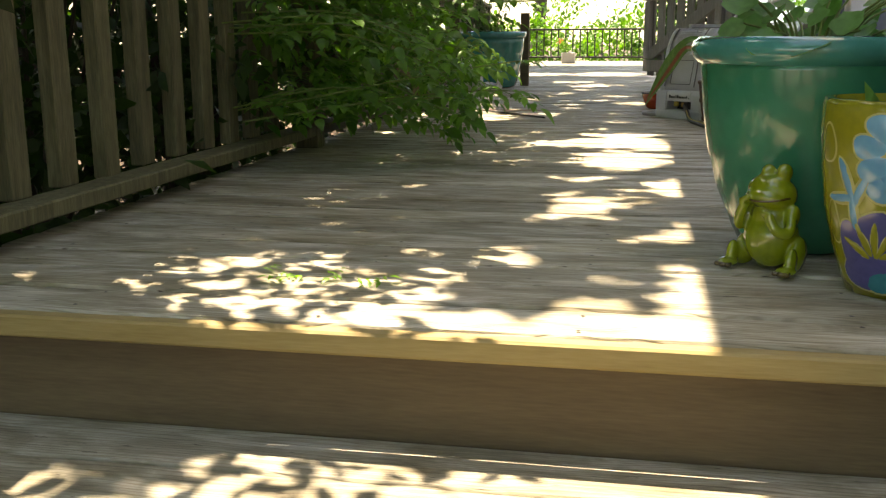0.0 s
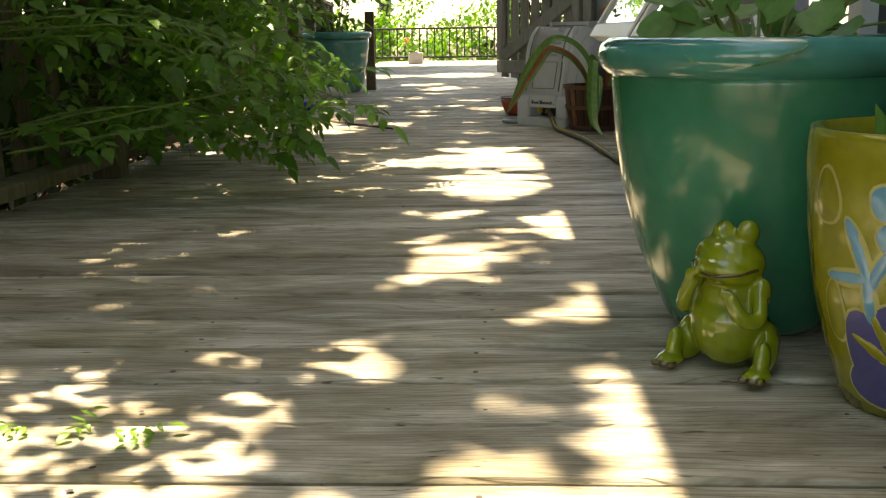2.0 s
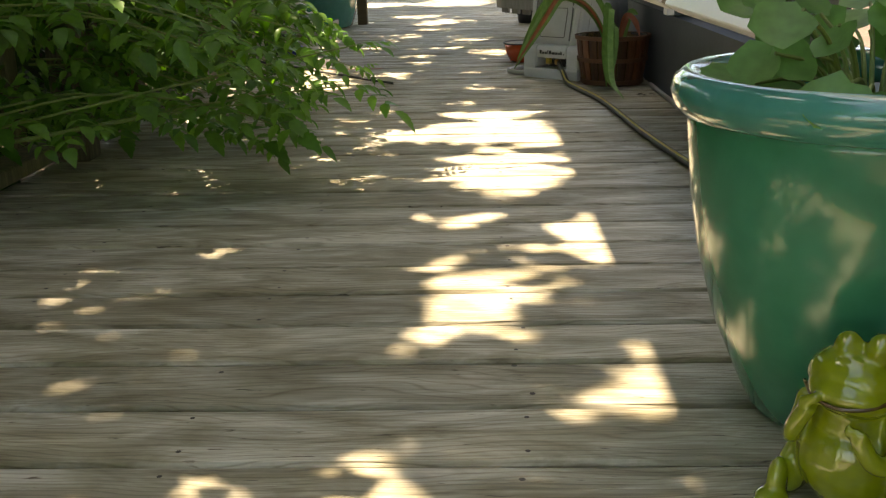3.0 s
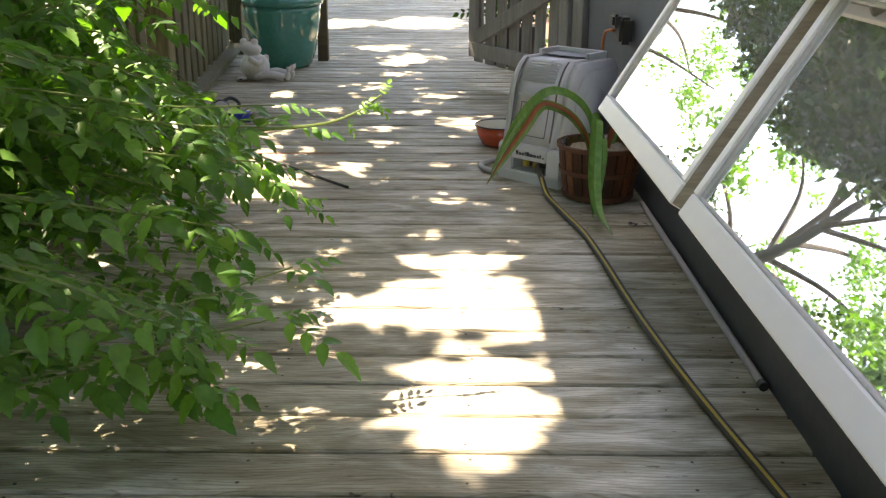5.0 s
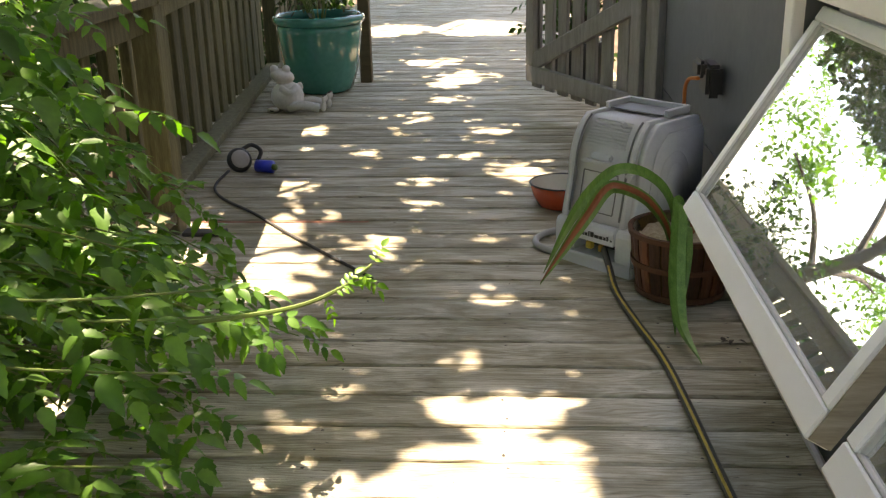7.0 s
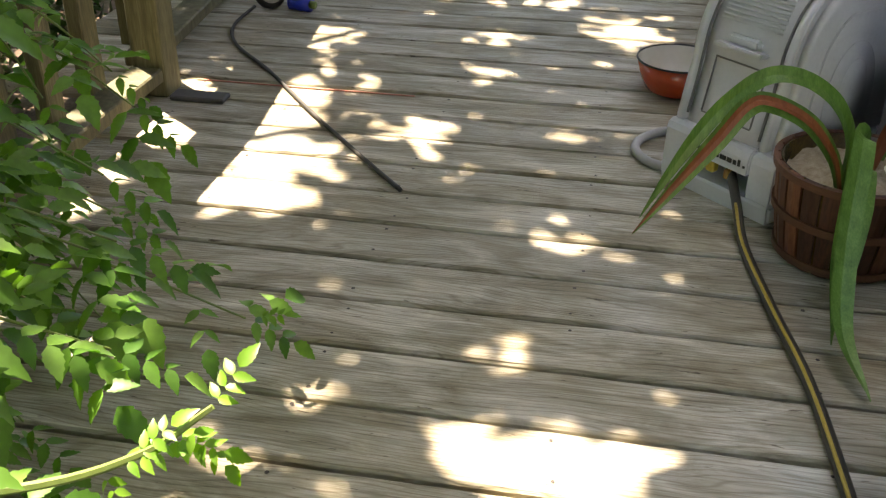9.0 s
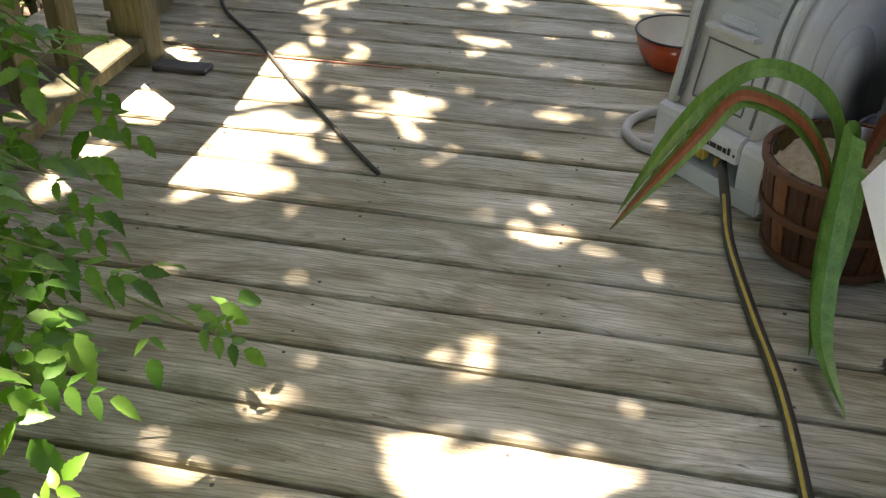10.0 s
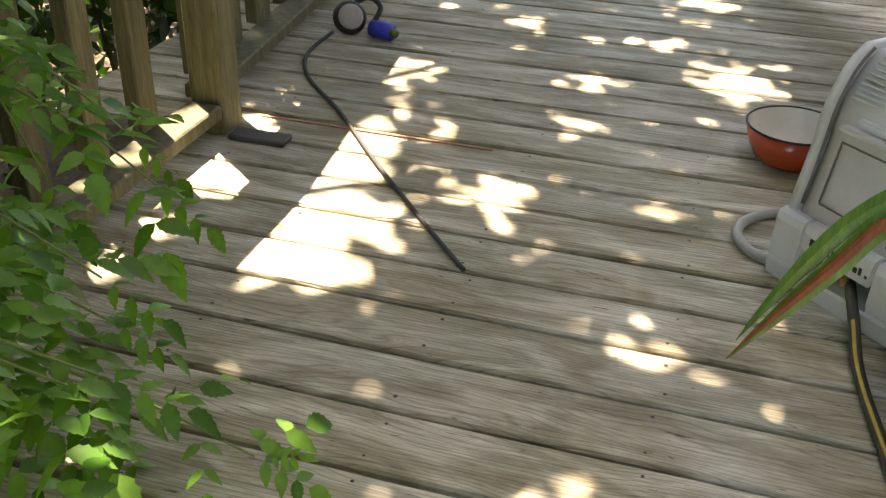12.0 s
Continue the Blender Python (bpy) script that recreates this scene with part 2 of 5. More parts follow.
gb.inputs["Base Color"].default_value = (0.9, 0.93, 0.92, 1)
gb.inputs["Roughness"].default_value = 0.01
gb.inputs["Transmission Weight"].default_value = 0.25
gb.inputs["Metallic"].default_value = 0.75


# ---- building helpers ----
def part(name, bm, mat, parent=None, label="", smooth=False):
    """Links a bmesh as one mesh object under a thing or a part."""
    me = bpy.data.meshes.new(name)
    bm.to_mesh(me)
    bm.free()
    if smooth:
        for p in me.polygons:
            p.use_smooth = True
    me.materials.append(mat)
    ob = new(name, me)
    ob.parent = parent
    if label:
        tagged(ob, label)
    return ob


def thing(name, label, category, at=(0, 0, 0), turn=0.0, group="", kind=""):
    ob = new(name)
    ob.empty_display_size = 0.05
    ob.matrix_basis = pose(*at, 0, 0, turn)
    return tagged(ob, label, category, group, kind)


def box(size, at=(0, 0, 0), bevel=0.004, seg=1, bm=None):
    """A box of the given size, standing with its middle at `at`."""
    bm = bm or bmesh.new()
    g = bmesh.ops.create_cube(bm, size=1, matrix=Matrix.Translation(at) @ Matrix.Diagonal((*size, 1)))
    if bevel:
        vs = set(g["verts"])
        bmesh.ops.bevel(bm, geom=[e for e in bm.edges if e.verts[0] in vs], offset=bevel, segments=seg, affect="EDGES")
    return bm


def lathe(profile, seg=48, bm=None, at=(0, 0, 0)):
    """A body of revolution from (radius, height) pairs."""
    bm = bm or bmesh.new()
    rings = []
    for r, z in profile:
        if r < 1e-5:
            rings.append([bm.verts.new((at[0], at[1], at[2] + z))])
        else:
            rings.append([bm.verts.new((at[0] + r * math.cos(2 * math.pi * k / seg), at[1] + r * math.sin(2 * math.pi * k / seg), at[2] + z)) for k in range(seg)])
    for a, b in zip(rings, rings[1:]):
        for k in range(seg):
            q = (k + 1) % seg
            if len(a) == 1 and len(b) > 1:
                bm.faces.new((a[0], b[k], b[q])[::-1])
            elif len(b) == 1 and len(a) > 1:
                bm.faces.new((a[k], a[q], b[0]))
            elif len(a) > 1:
                bm.faces.new((a[k], a[q], b[q], b[k]))
    bmesh.ops.recalc_face_normals(bm, faces=bm.faces[:])
    return bm


def smooth_path(points, steps=8):
    """A Catmull-Rom line through the points."""
    p = [Vector(v) for v in points]
    p = [2 * p[0] - p[1], *p, 2 * p[-1] - p[-2]]
    out = []
    for k in range(1, len(p) - 2):
        for s in range(steps):
            u = s / steps
            a, b, c, d = p[k - 1 : k + 3]
            out.append(0.5 * (2 * b + (c - a) * u + (2 * a - 5 * b + 4 * c - d) * u * u + (3 * b - a - 3 * c + d) * u**3))
    return [*out, p[-2]]


def tube(points, radius, seg=8, steps=8, bm=None, taper=1.0, squash=1.0):
    """A round tube along a smooth line, thinning towards its end."""
    bm = bm or bmesh.new()
    line = smooth_path(points, steps) if steps > 1 else [Vector(p) for p in points]
    up, rings = Vector((0.05, 0.03, 1)).normalized(), []
    for k, c in enumerate(line):
        way = (line[min(k + 1, len(line) - 1)] - line[max(k - 1, 0)]).normalized()
        side = way.cross(up)
        side = side.normalized() if side.length > 1e-3 else Vector((1, 0, 0))
        over = side.cross(way).normalized()
        r = radius * (1 + (taper - 1) * k / max(1, len(line) - 1))
        rings.append([bm.verts.new(c + r * (math.cos(2 * math.pi * s / seg) * side + squash * math.sin(2 * math.pi * s / seg) * over)) for s in range(seg)])
    for a, b in zip(rings, rings[1:]):
        for s in range(seg):
            bm.faces.new((a[s], a[(s + 1) % seg], b[(s + 1) % seg], b[s]))
    bm.faces.new(rings[0][::-1])
    bm.faces.new(rings[-1])
    bmesh.ops.recalc_face_normals(bm, faces=bm.faces[:])
    return bm


def ball(r, at, scale=(1, 1, 1), bm=None, turn=(0, 0, 0), u=20, v=14):
    bm = bm or bmesh.new()
    bmesh.ops.create_uvsphere(bm, u_segments=u, v_segments=v, radius=r, matrix=pose(*at, *turn) @ Matrix.Diagonal((*scale, 1)))
    return bm


TOOTHED = ((0.0, 0.05), (0.1, 0.5), (0.2, 0.86), (0.25, 0.76), (0.37, 1.0), (0.42, 0.84), (0.54, 0.9), (0.59, 0.68), (0.71, 0.66), (0.76, 0.42), (0.87, 0.3), (1.0, 0.0))


class Leaves:
    """Gathers many small leaf blades into one mesh."""

    def __init__(self):
        self.v, self.f = [], []

    def blade(self, base, way, face, length, width, droop=0.15, teeth=0):
        """A pointed, folded blade with a midrib."""
        way = Vector(way).normalized()
        side = way.cross(Vector(face))
        side = side.normalized() if side.length > 1e-4 else way.orthogonal().normalized()
        over = side.cross(way).normalized()
        base, n = Vector(base), len(self.v)
        rows = TOOTHED if teeth else ((0.0, 0.04), (0.12, 0.55), (0.3, 0.95), (0.55, 0.85), (0.8, 0.42), (1.0, 0.0))
        for u, w in rows:
            mid = base + way * length * u - over * droop * length * u * u
            half = side * width * 0.5 * w
            lift = over * width * 0.12 * w
            self.v += [mid - half + lift, mid, mid + half + lift]
        for k in range(len(rows) - 1):
            a = n + 3 * k
            self.f += [(a, a + 1, a + 4, a + 3), (a + 1, a + 2, a + 5, a + 4)]

    def flat(self, base, way, face, length, width):
        """A light four-cornered blade, for leaves far off."""
        way = Vector(way).normalized()
        side = way.cross(Vector(face))
        side = side.normalized() if side.length > 1e-4 else way.orthogonal().normalized()
        base, n = Vector(base), len(self.v)
        over = side.cross(way)
        self.v += [base, base + way * length * 0.45 + side * width / 2 + over * width * 0.15, base + way * length, base + way * length * 0.45 - side * width / 2 + over * width * 0.15]
        self.f += [(n, n + 1, n + 2, n + 3)]

    def done(self, name, mat, parent=None, label="", kind=""):
        me = bpy.data.meshes.new(name)
        me.from_pydata([tuple(p) for p in self.v], [], self.f)
        for p in me.polygons:
            p.use_smooth = True
        me.materials.append(mat)
        ob = new(name, me)
        ob.parent = parent
        return tagged(ob, label, kind=kind)


def rand_dir(rng, up=0.0):
    d = Vector((rng.gauss(0, 1), rng.gauss(0, 1), rng.gauss(0, 1) + up))
    return d.normalized()


# ---- setting: ground, deck, steps ----
WALL_X, FENCE_X = 0.46, -1.42
bm = bmesh.new()
bmesh.ops.create_grid(bm, x_segments=120, y_segments=120, size=40, matrix=Matrix.Translation((0, 10, -0.56)))
for v in bm.verts:
    v.co.z += 0.10 * noise.noise(Vector((v.co.x * 0.4, v.co.y * 0.4, 0)))
    v.co.xy = (v.co.x * (1 + 0.05 * max(0, abs(v.co.x) - 20)), 10 + (v.co.y - 10) * (1 + 0.05 * max(0, abs(v.co.y - 10) - 20)))
tagged(part("ground", bm, M_GROUND), "dark brown ground covered with leaf litter", "ground", kind="structure")

deck = thing("floor", "weathered grey-brown wooden deck of cross-laid boards", "deck", kind="structure")
part("substructure", box((1.85, 15.1, 0.12), (-0.48, 7.45, -0.24), 0), M_SKIRT, deck)
PITCH = 0.145


def board_mesh(k):
    rng = random.Random(k)
    bm = bmesh.new()
    nx, prof = 26, ((-0.068, -0.034), (-0.068, -0.0065), (-0.064, -0.0008), (-0.03, 0.0), (0.0, 0.0002), (0.03, 0.0), (0.064, -0.0008), (0.068, -0.0065), (0.068, -0.034))
    rows = []
    for i in range(nx + 1):
        x = -0.985 + 1.89 * i / nx
        w = 0.0012 * noise.noise(Vector((x * 3, k * 9.1, 0)))
        h = 0.0016 * noise.noise(Vector((x * 2, k * 5.3, 4)))
        rows.append([bm.verts.new((x, y + w + 0.0008 * rng.uniform(-1, 1) * (abs(y) > 0.06), z + h)) for y, z in prof])
    for a, b in zip(rows, rows[1:]):
        for s in range(len(prof) - 1):
            bm.faces.new((a[s], b[s], b[s + 1], a[s + 1]))
    for r in (rows[0], rows[-1]):
        bm.faces.new(r)
    bmesh.ops.recalc_face_normals(bm, faces=bm.faces[:])
    me = bpy.data.meshes.new("board")
    bm.to_mesh(me)
    bm.free()
    for p in me.polygons:
        p.use_smooth = False
    me.materials.append(M_DECK)
    return me


BOARDS = [board_mesh(k) for k in range(6)]
rng = random.Random(5)
for k in range(-1, 104):
    ob = new("board", BOARDS[rng.randrange(6)])
    ob.parent = deck
    ob.matrix_basis = pose(-0.44, PITCH * (k + 0.5), rng.uniform(-0.0015, 0.0015), rng.uniform(-0.25, 0.25), 0, rng.uniform(-0.06, 0.06)) @ Matrix.Diagonal((1, rng.uniform(0.972, 1.004), 1, 1))
    if k > 27:
        ob.matrix_basis = ob.matrix_basis @ pose(-0.2, 0, 0) @ Matrix.Diagonal((1.22, 1, 1, 1))

# nail heads over the joists
bm = bmesh.new()
rng = random.Random(8)
for k in range(-1, 60):
    for jx in (-1.28, -1.0, -0.595, -0.19, 0.215, 0.40):
        for s in (0.03, 0.115):
            if rng.random() < 0.85:
                c = Vector((jx + rng.gauss(0, 0.006), PITCH * k + s + rng.gauss(0, 0.006), 0.0012))
                r = rng.uniform(0.003, 0.0045)
                bm.faces.new([bm.verts.new(c + Vector((r * math.cos(a), r * math.sin(a), 0))) for a in (0, 1.05, 2.1, 3.14, 4.19, 5.24)])
tagged(part("nail_heads", bm, M_NAIL, deck), "dark nail heads", kind="stuff")

steps = thing("steps", "brown wooden steps up to the deck", "steps", kind="structure")
part("nosing", box((1.95, 0.032, 0.036), (-0.47, -0.166, -0.0195), 0.004), M_EDGE, steps, "yellow-brown worn front edge of the deck")
part("riser", box((1.95, 0.03, 0.15), (-0.47, -0.13, -0.113), 0.002), M_RISER, steps, "dark brown riser board")
for k, (y0, z) in enumerate(((-0.249, -0.18), (-0.397, -0.18), (-0.567, -0.36), (-0.715, -0.36))):
    part("tread", box((1.95, 0.143, 0.036), (-0.47, y0 + 0.03, z - 0.018), 0.004), M_DECK, steps)
part("riser", box((1.95, 0.03, 0.146), (-0.47, -0.45, -0.29), 0.002), M_RISER, steps)
part("riser", box((1.95, 0.03, 0.2), (-0.47, -0.77, -0.49), 0.002), M_RISER, steps)

# ---- setting: house wall with its awning windows ----
wall = thing("wall_house", "blue-grey painted house wall with lap siding above a dark skirt", "wall", kind="structure")
WY0, WY1, WTOP = -2.0, 5.32, 2.9
WIN = ((0.90, 1.955), (2.01, 3.055))
OZ0, OZ1 = 0.30, 0.88


def wall_piece(name, y0, y1, z0, z1, mat, x0=WALL_X, thick=0.15):
    return part(name, box((thick, y1 - y0, z1 - z0), (x0 + thick / 2, (y0 + y1) / 2, (z0 + z1) / 2), 0), mat, wall)


wall_piece("wall_panel", WY0, WY1, -0.6, OZ0 - 0.004, M_SKIRT)
wall_piece("wall_panel", WY0, WIN[0][0] - 0.03, OZ0, OZ1, M_WALL)
wall_piece("wall_panel", WIN[1][1] + 0.03, WY1, OZ0, OZ1, M_WALL)
wall_piece("wall_panel", WY0, WY1, OZ1 + 0.002, WTOP, M_WALL)
wall_piece("wall_panel", WY1, 16.0, -0.6, WTOP, M_WALL, 1.6)
part("wall_panel", box((1.3, 0.15, WTOP + 0.6), (1.05, WY1 - 0.08, (WTOP - 0.6) / 2), 0), M_WALL, wall)
# lap boards of the siding
for k in range(14):
    z = OZ1 + 0.02 + 0.145 * k
    bm = bmesh.new()
    bmesh.ops.create_cube(bm, size=1, matrix=pose(WALL_X - 0.004, (WY0 + WY1) / 2, z + 0.072, 0, -3, 0) @ Matrix.Diagonal((0.012, WY1 - WY0, 0.15, 1)))
    part("siding_board", bm, M_WALL, wall)
room = part("room_back", box((0.1, 3.0, 2.0), (1.7, 2.0, 0.5), 0), M_SKIRT, wall)

for k, (y0, y1) in enumerate(WIN):
    w = thing(f"window_{k + 1}", "white-framed awning window tilted open below, glass mirroring trees and sky", "window", kind="structure", group="awning windows")
    fw = 0.045
    for nm, a, b, c, d in (("window_frame", y0 - 0.03, y1 + 0.03, OZ1 - fw, OZ1), ("window_sill", y0 - 0.03, y1 + 0.03, OZ0, OZ0 + 0.03), ("window_frame", y0 - 0.015 - fw / 2, y0 + fw / 2, OZ0 + 0.032, OZ1 - fw - 0.002), ("window_frame", y1 - fw / 2, y1 + 0.014 + fw / 2, OZ0 + 0.032, OZ1 - fw - 0.002)):
        part(nm, box((0.07, b - a, d - c), (WALL_X + 0.105, (a + b) / 2, (c + d) / 2), 0.003), M_WHITE, w)
    # the sash hangs from its top edge and stands out at the bottom
    top, foot = Vector((0.502, 0, 0.85)), Vector((0.232, 0, 0.40))
    run = foot - top
    ang = math.degrees(math.atan2(-run.x, -run.z))
    m = pose(top.x, (y0 + y1) / 2, top.z, 0, ang, 0)
    width, height, st, sd = y1 - y0 - 0.02, run.length, 0.05, 0.033
    for nm, sy, sz, ay, az in (("sash_rail", width, sd, 0, -sd / 2), ("sash_rail", width, st, 0, -height + st / 2), ("sash_stile", sd, height - sd - st - 0.002, -width / 2 + sd / 2, (st - sd - height) / 2 + 0.0), ("sash_stile", sd, height - sd - st - 0.002, width / 2 - sd / 2, (st - sd - height) / 2)):
        bm = box((0.042, sy, sz), (0, ay, az), 0.003)
        bm.transform(m)
        part(nm, bm, M_WHITE, w)
    for sgn in (-1, 1):
        bm = box((0.036, 0.003, height - 0.006), (0.002, sgn * (width / 2 + 0.0016), -height / 2), 0.001)
        bm.transform(m)
        part("sash_edge", bm, M_EDGEWOOD, w, "bare grey-brown edge of the sash")
    bm = box((0.006, width - 2 * sd + 0.01, height - sd - st + 0.01), (-0.006, 0, (st - sd - height) / 2), 0)
    bm.transform(m)
    part("pane", bm, M_GLASS, w, "reflecting window pane")
    # putty line round the pane
    for sy, sz, ay, az in ((width - 2 * sd, 0.006, 0, -sd - 0.003), (width - 2 * sd, 0.006, 0, -height + st + 0.003), (0.006, height - sd - st - 0.013, -width / 2 + sd + 0.003, (st - sd - height) / 2), (0.006, height - sd - st - 0.013, width / 2 - sd - 0.003, (st - sd - height) / 2)):
        bm = box((0.01, sy, sz), (-0.012, ay, az), 0.002)
        bm.transform(m)
        part("glazing_bead", bm, M_PUTTY, w)
# white casing round the pair of windows
for y0, y1, z0, z1 in ((WIN[0][0] - 0.1, WIN[1][1] + 0.1, OZ1 + 0.004, OZ1 + 0.07), (WIN[1][1] + 0.034, WIN[1][1] + 0.1, OZ0, OZ1), (WIN[0][0] - 0.1, WIN[0][0] - 0.034, OZ0, OZ1)):
    part("trim", box((0.03, y1 - y0, z1 - z0), (WALL_X - 0.012, (y0 + y1) / 2, (z0 + z1) / 2), 0.003), M_WHITE, wall, "white window casing")

# porch roof over the house side of the deck: boarding on wooden rafters
# unseen: set by the straight shade edge, wall side opened for sky light
roof = thing("porch_roof", "unseen porch roof of boards on rafters, wall side opened for sky light", "roof", kind="structure")
part("roof_sheet", box((0.9, 7.3, 0.012), (-0.43, 3.9, 2.41), 0), M_GREYWOOD, roof, "grey roof boarding")
part("fascia", box((0.035, 7.3, 0.11), (-0.86, 3.9, 2.347), 0.004), M_WHITE, roof, "white fascia board")
for k in range(8):
    part("rafter", box((1.25, 0.04, 0.09), (-0.21, 0.3 + 1.02 * k, 2.357), 0.004), M_GREYWOOD, roof)

# ---- setting: fence ----
fence = thing("fence", "brown treated-wood picket fence along the deck", "fence", kind="structure")


def fence_x(y):
    """Middle line of the bottom rail; the second run leans outwards from the corner post."""
    return -1.378 if y < 4.1 else -1.452 - 0.0935 * (y - 4.2)


def fence_run(name, y0, y1, dx, z, w, h, label=""):
    a, b = Vector((fence_x(y0) + dx, y0, z)), Vector((fence_x(y1) + dx, y1, z))
    bm = box((w, (b - a).length, h), (0, 0, 0), 0.004)
    bm.transform(pose(*((a + b) / 2), 0, 0, -math.degrees(math.atan2(b.x - a.x, b.y - a.y))))
    part(name, bm, M_FENCE, fence, label)


for y0, y1 in ((-0.11, 2.13), (2.224, 4.03), (4.125, 7.25), (7.345, 12.2)):
    fence_run("cap_rail", y0 - 0.05, y1 + 0.04, -0.02, 0.80, 0.14, 0.036, "flat weathered cap rail")
    fence_run("rail", y0, y1, -0.012, 0.735, 0.038, 0.088)
    fence_run("rail", y0, y1, 0.0, 0.066, 0.089, 0.038, "flat bottom rail")
bm = box((0.038, 0.062, 0.695), (0, 0, 0.4325), 0.003)
me = bpy.data.meshes.new("picket")
bm.to_mesh(me)
bm.free()
me.materials.append(M_FENCE)
rng = random.Random(3)
ys, y = [], -0.02
while y < 12.1:
    if min(abs(y - p) for p in (-0.16, 2.18, 4.08, 7.3)) > 0.08:
        ys.append(y)
    y += 0.193 if y < 4.1 else 0.215
for y in ys:
    ob = new("picket", me)
    ob.parent = fence
    ob.matrix_basis = pose(fence_x(y) - 0.052 + rng.uniform(-0.002, 0.002), y, rng.uniform(-0.004, 0.004), rng.uniform(-0.4, 0.4), 0, rng.uniform(-3, 3)) @ Matrix.Diagonal((1, rng.uniform(1.05, 1.2) * (1.0 if y < 4.1 else 1.28), 1, 1))
for y, h in ((-0.16, 1.35), (2.18, 0.78), (4.08, 0.78), (7.3, 0.78), (9.0, 0.78), (10.2, 0.78), (12.1, 0.78)):
    x = -1.376 if y < 4.1 else fence_x(y)
    part("post", box((0.089, 0.089, h), (x, y, h / 2 + (-0.56 if y < 0 else 0.0)), 0.004), M_FENCE, fence, "square fence post")

# ---- things by the steps: frog, pots ----
teal_pot = thing("planter_pot", "large teal glazed planter pot beside the house wall", "plant pot", (0.21, 0.57, 0))
part("body", lathe([(0, 0.004), (0.112, 0.004), (0.12, 0.012), (0.134, 0.04), (0.166, 0.115), (0.19, 0.2), (0.203, 0.28), (0.21, 0.36), (0.208, 0.378), (0.192, 0.378), (0.186, 0.28), (0.15, 0.1), (0, 0.08)], 64), M_TEAL, teal_pot, "smooth green-teal glazed body", True)
part("rim", lathe([(0.204, 0.366), (0.217, 0.37), (0.227, 0.381), (0.231, 0.396), (0.227, 0.411), (0.215, 0.42), (0.201, 0.418), (0.193, 0.405), (0.192, 0.372), (0.204, 0.366)], 64), M_TEALRIM, teal_pot, "thick rolled rim", True)
part("soil", lathe([(0, 0.345), (0.1, 0.35), (0.189, 0.335)], 40), M_SOIL, teal_pot, "dark potting soil", True)


def round_leaf_plant(name, label, at, n, spread, height, size, seed, mat):
    """A low plant of stalked round leaves."""
    rng = random.Random(seed)
    t = thing(name, label, "plant", at)
    lv = Leaves()
    for k in range(n):
        a = 2 * math.pi * (k + rng.uniform(-0.3, 0.3)) / n * 2.4
        r = spread * math.sqrt(rng.uniform(0.1, 1))
        tip = Vector((r * math.cos(a), r * math.sin(a), height * rng.uniform(0.35, 1)))
        root = Vector((0.25 * r * math.cos(a), 0.25 * r * math.sin(a), 0))
        part("stalk", tube([root, (root + tip) * 0.5 + Vector((0, 0, 0.03)), tip], 0.0035, 6, 5, taper=0.6), M_STEM, t)
        out = Vector((math.cos(a), math.sin(a), rng.uniform(-0.1, 0.25)))
        s = size * rng.uniform(0.7, 1.2)
        face = Vector((rng.uniform(-0.7, 0.2), rng.uniform(-1.1, -0.2), rng.uniform(0.5, 1))).normalized()
        out = (out - face * out.dot(face)).normalized()
        side = out.cross(face).normalized()
        n0, centre = len(lv.v), tip + out * s * 0.4
        lv.v.append(centre - face * s * 0.08)
        for q in range(14):
            b = 2 * math.pi * q / 14
            rr = s * 0.5 * (1 + 0.09 * math.sin(5 * b + k) - (0.22 if q == 7 else 0))
            lv.v.append(centre + out * rr * math.cos(b) + side * rr * math.sin(b) + face * s * 0.05 * math.sin(2 * b + k))
        lv.f += [(n0, n0 + 1 + q, n0 + 1 + (q + 1) % 14) for q in range(14)]
    lv.done("foliage", mat, t)
    return t


round_leaf_plant("leafy_plant", "young squash-like plant with round green leaves in the teal pot", (0.205, 0.56, 0.345), 46, 0.185, 0.15, 0.062, 4, M_POTLEAF)

mosaic = thing("mosaic_pot", "olive glazed pot painted with blue and violet flowers", "plant pot", (0.318, 0.222, 0))
PROFILE = [(0.080, 0.0), (0.090, 0.025), (0.108, 0.08), (0.123, 0.14), (0.132, 0.21), (0.137, 0.28), (0.136, 0.312)]
part("body", lathe([(0, 0.003), (0.074, 0.003), *PROFILE, (0.134, 0.322), (0.125, 0.322), (0.121, 0.30), (0.118, 0.2), (0, 0.19)], 56), M_OLIVE, mosaic, "olive-green glazed body", True)
part("soil", lathe([(0, 0.285), (0.06, 0.288), (0.117, 0.28)], 32), M_SOIL, mosaic)


def pot_radius(z):
    for (r0, z0), (r1, z1) in zip(PROFILE, PROFILE[1:]):
        if z <= z1:
            return r0 + (r1 - r0) * (z - z0) / (z1 - z0)
    return PROFILE[-1][0]


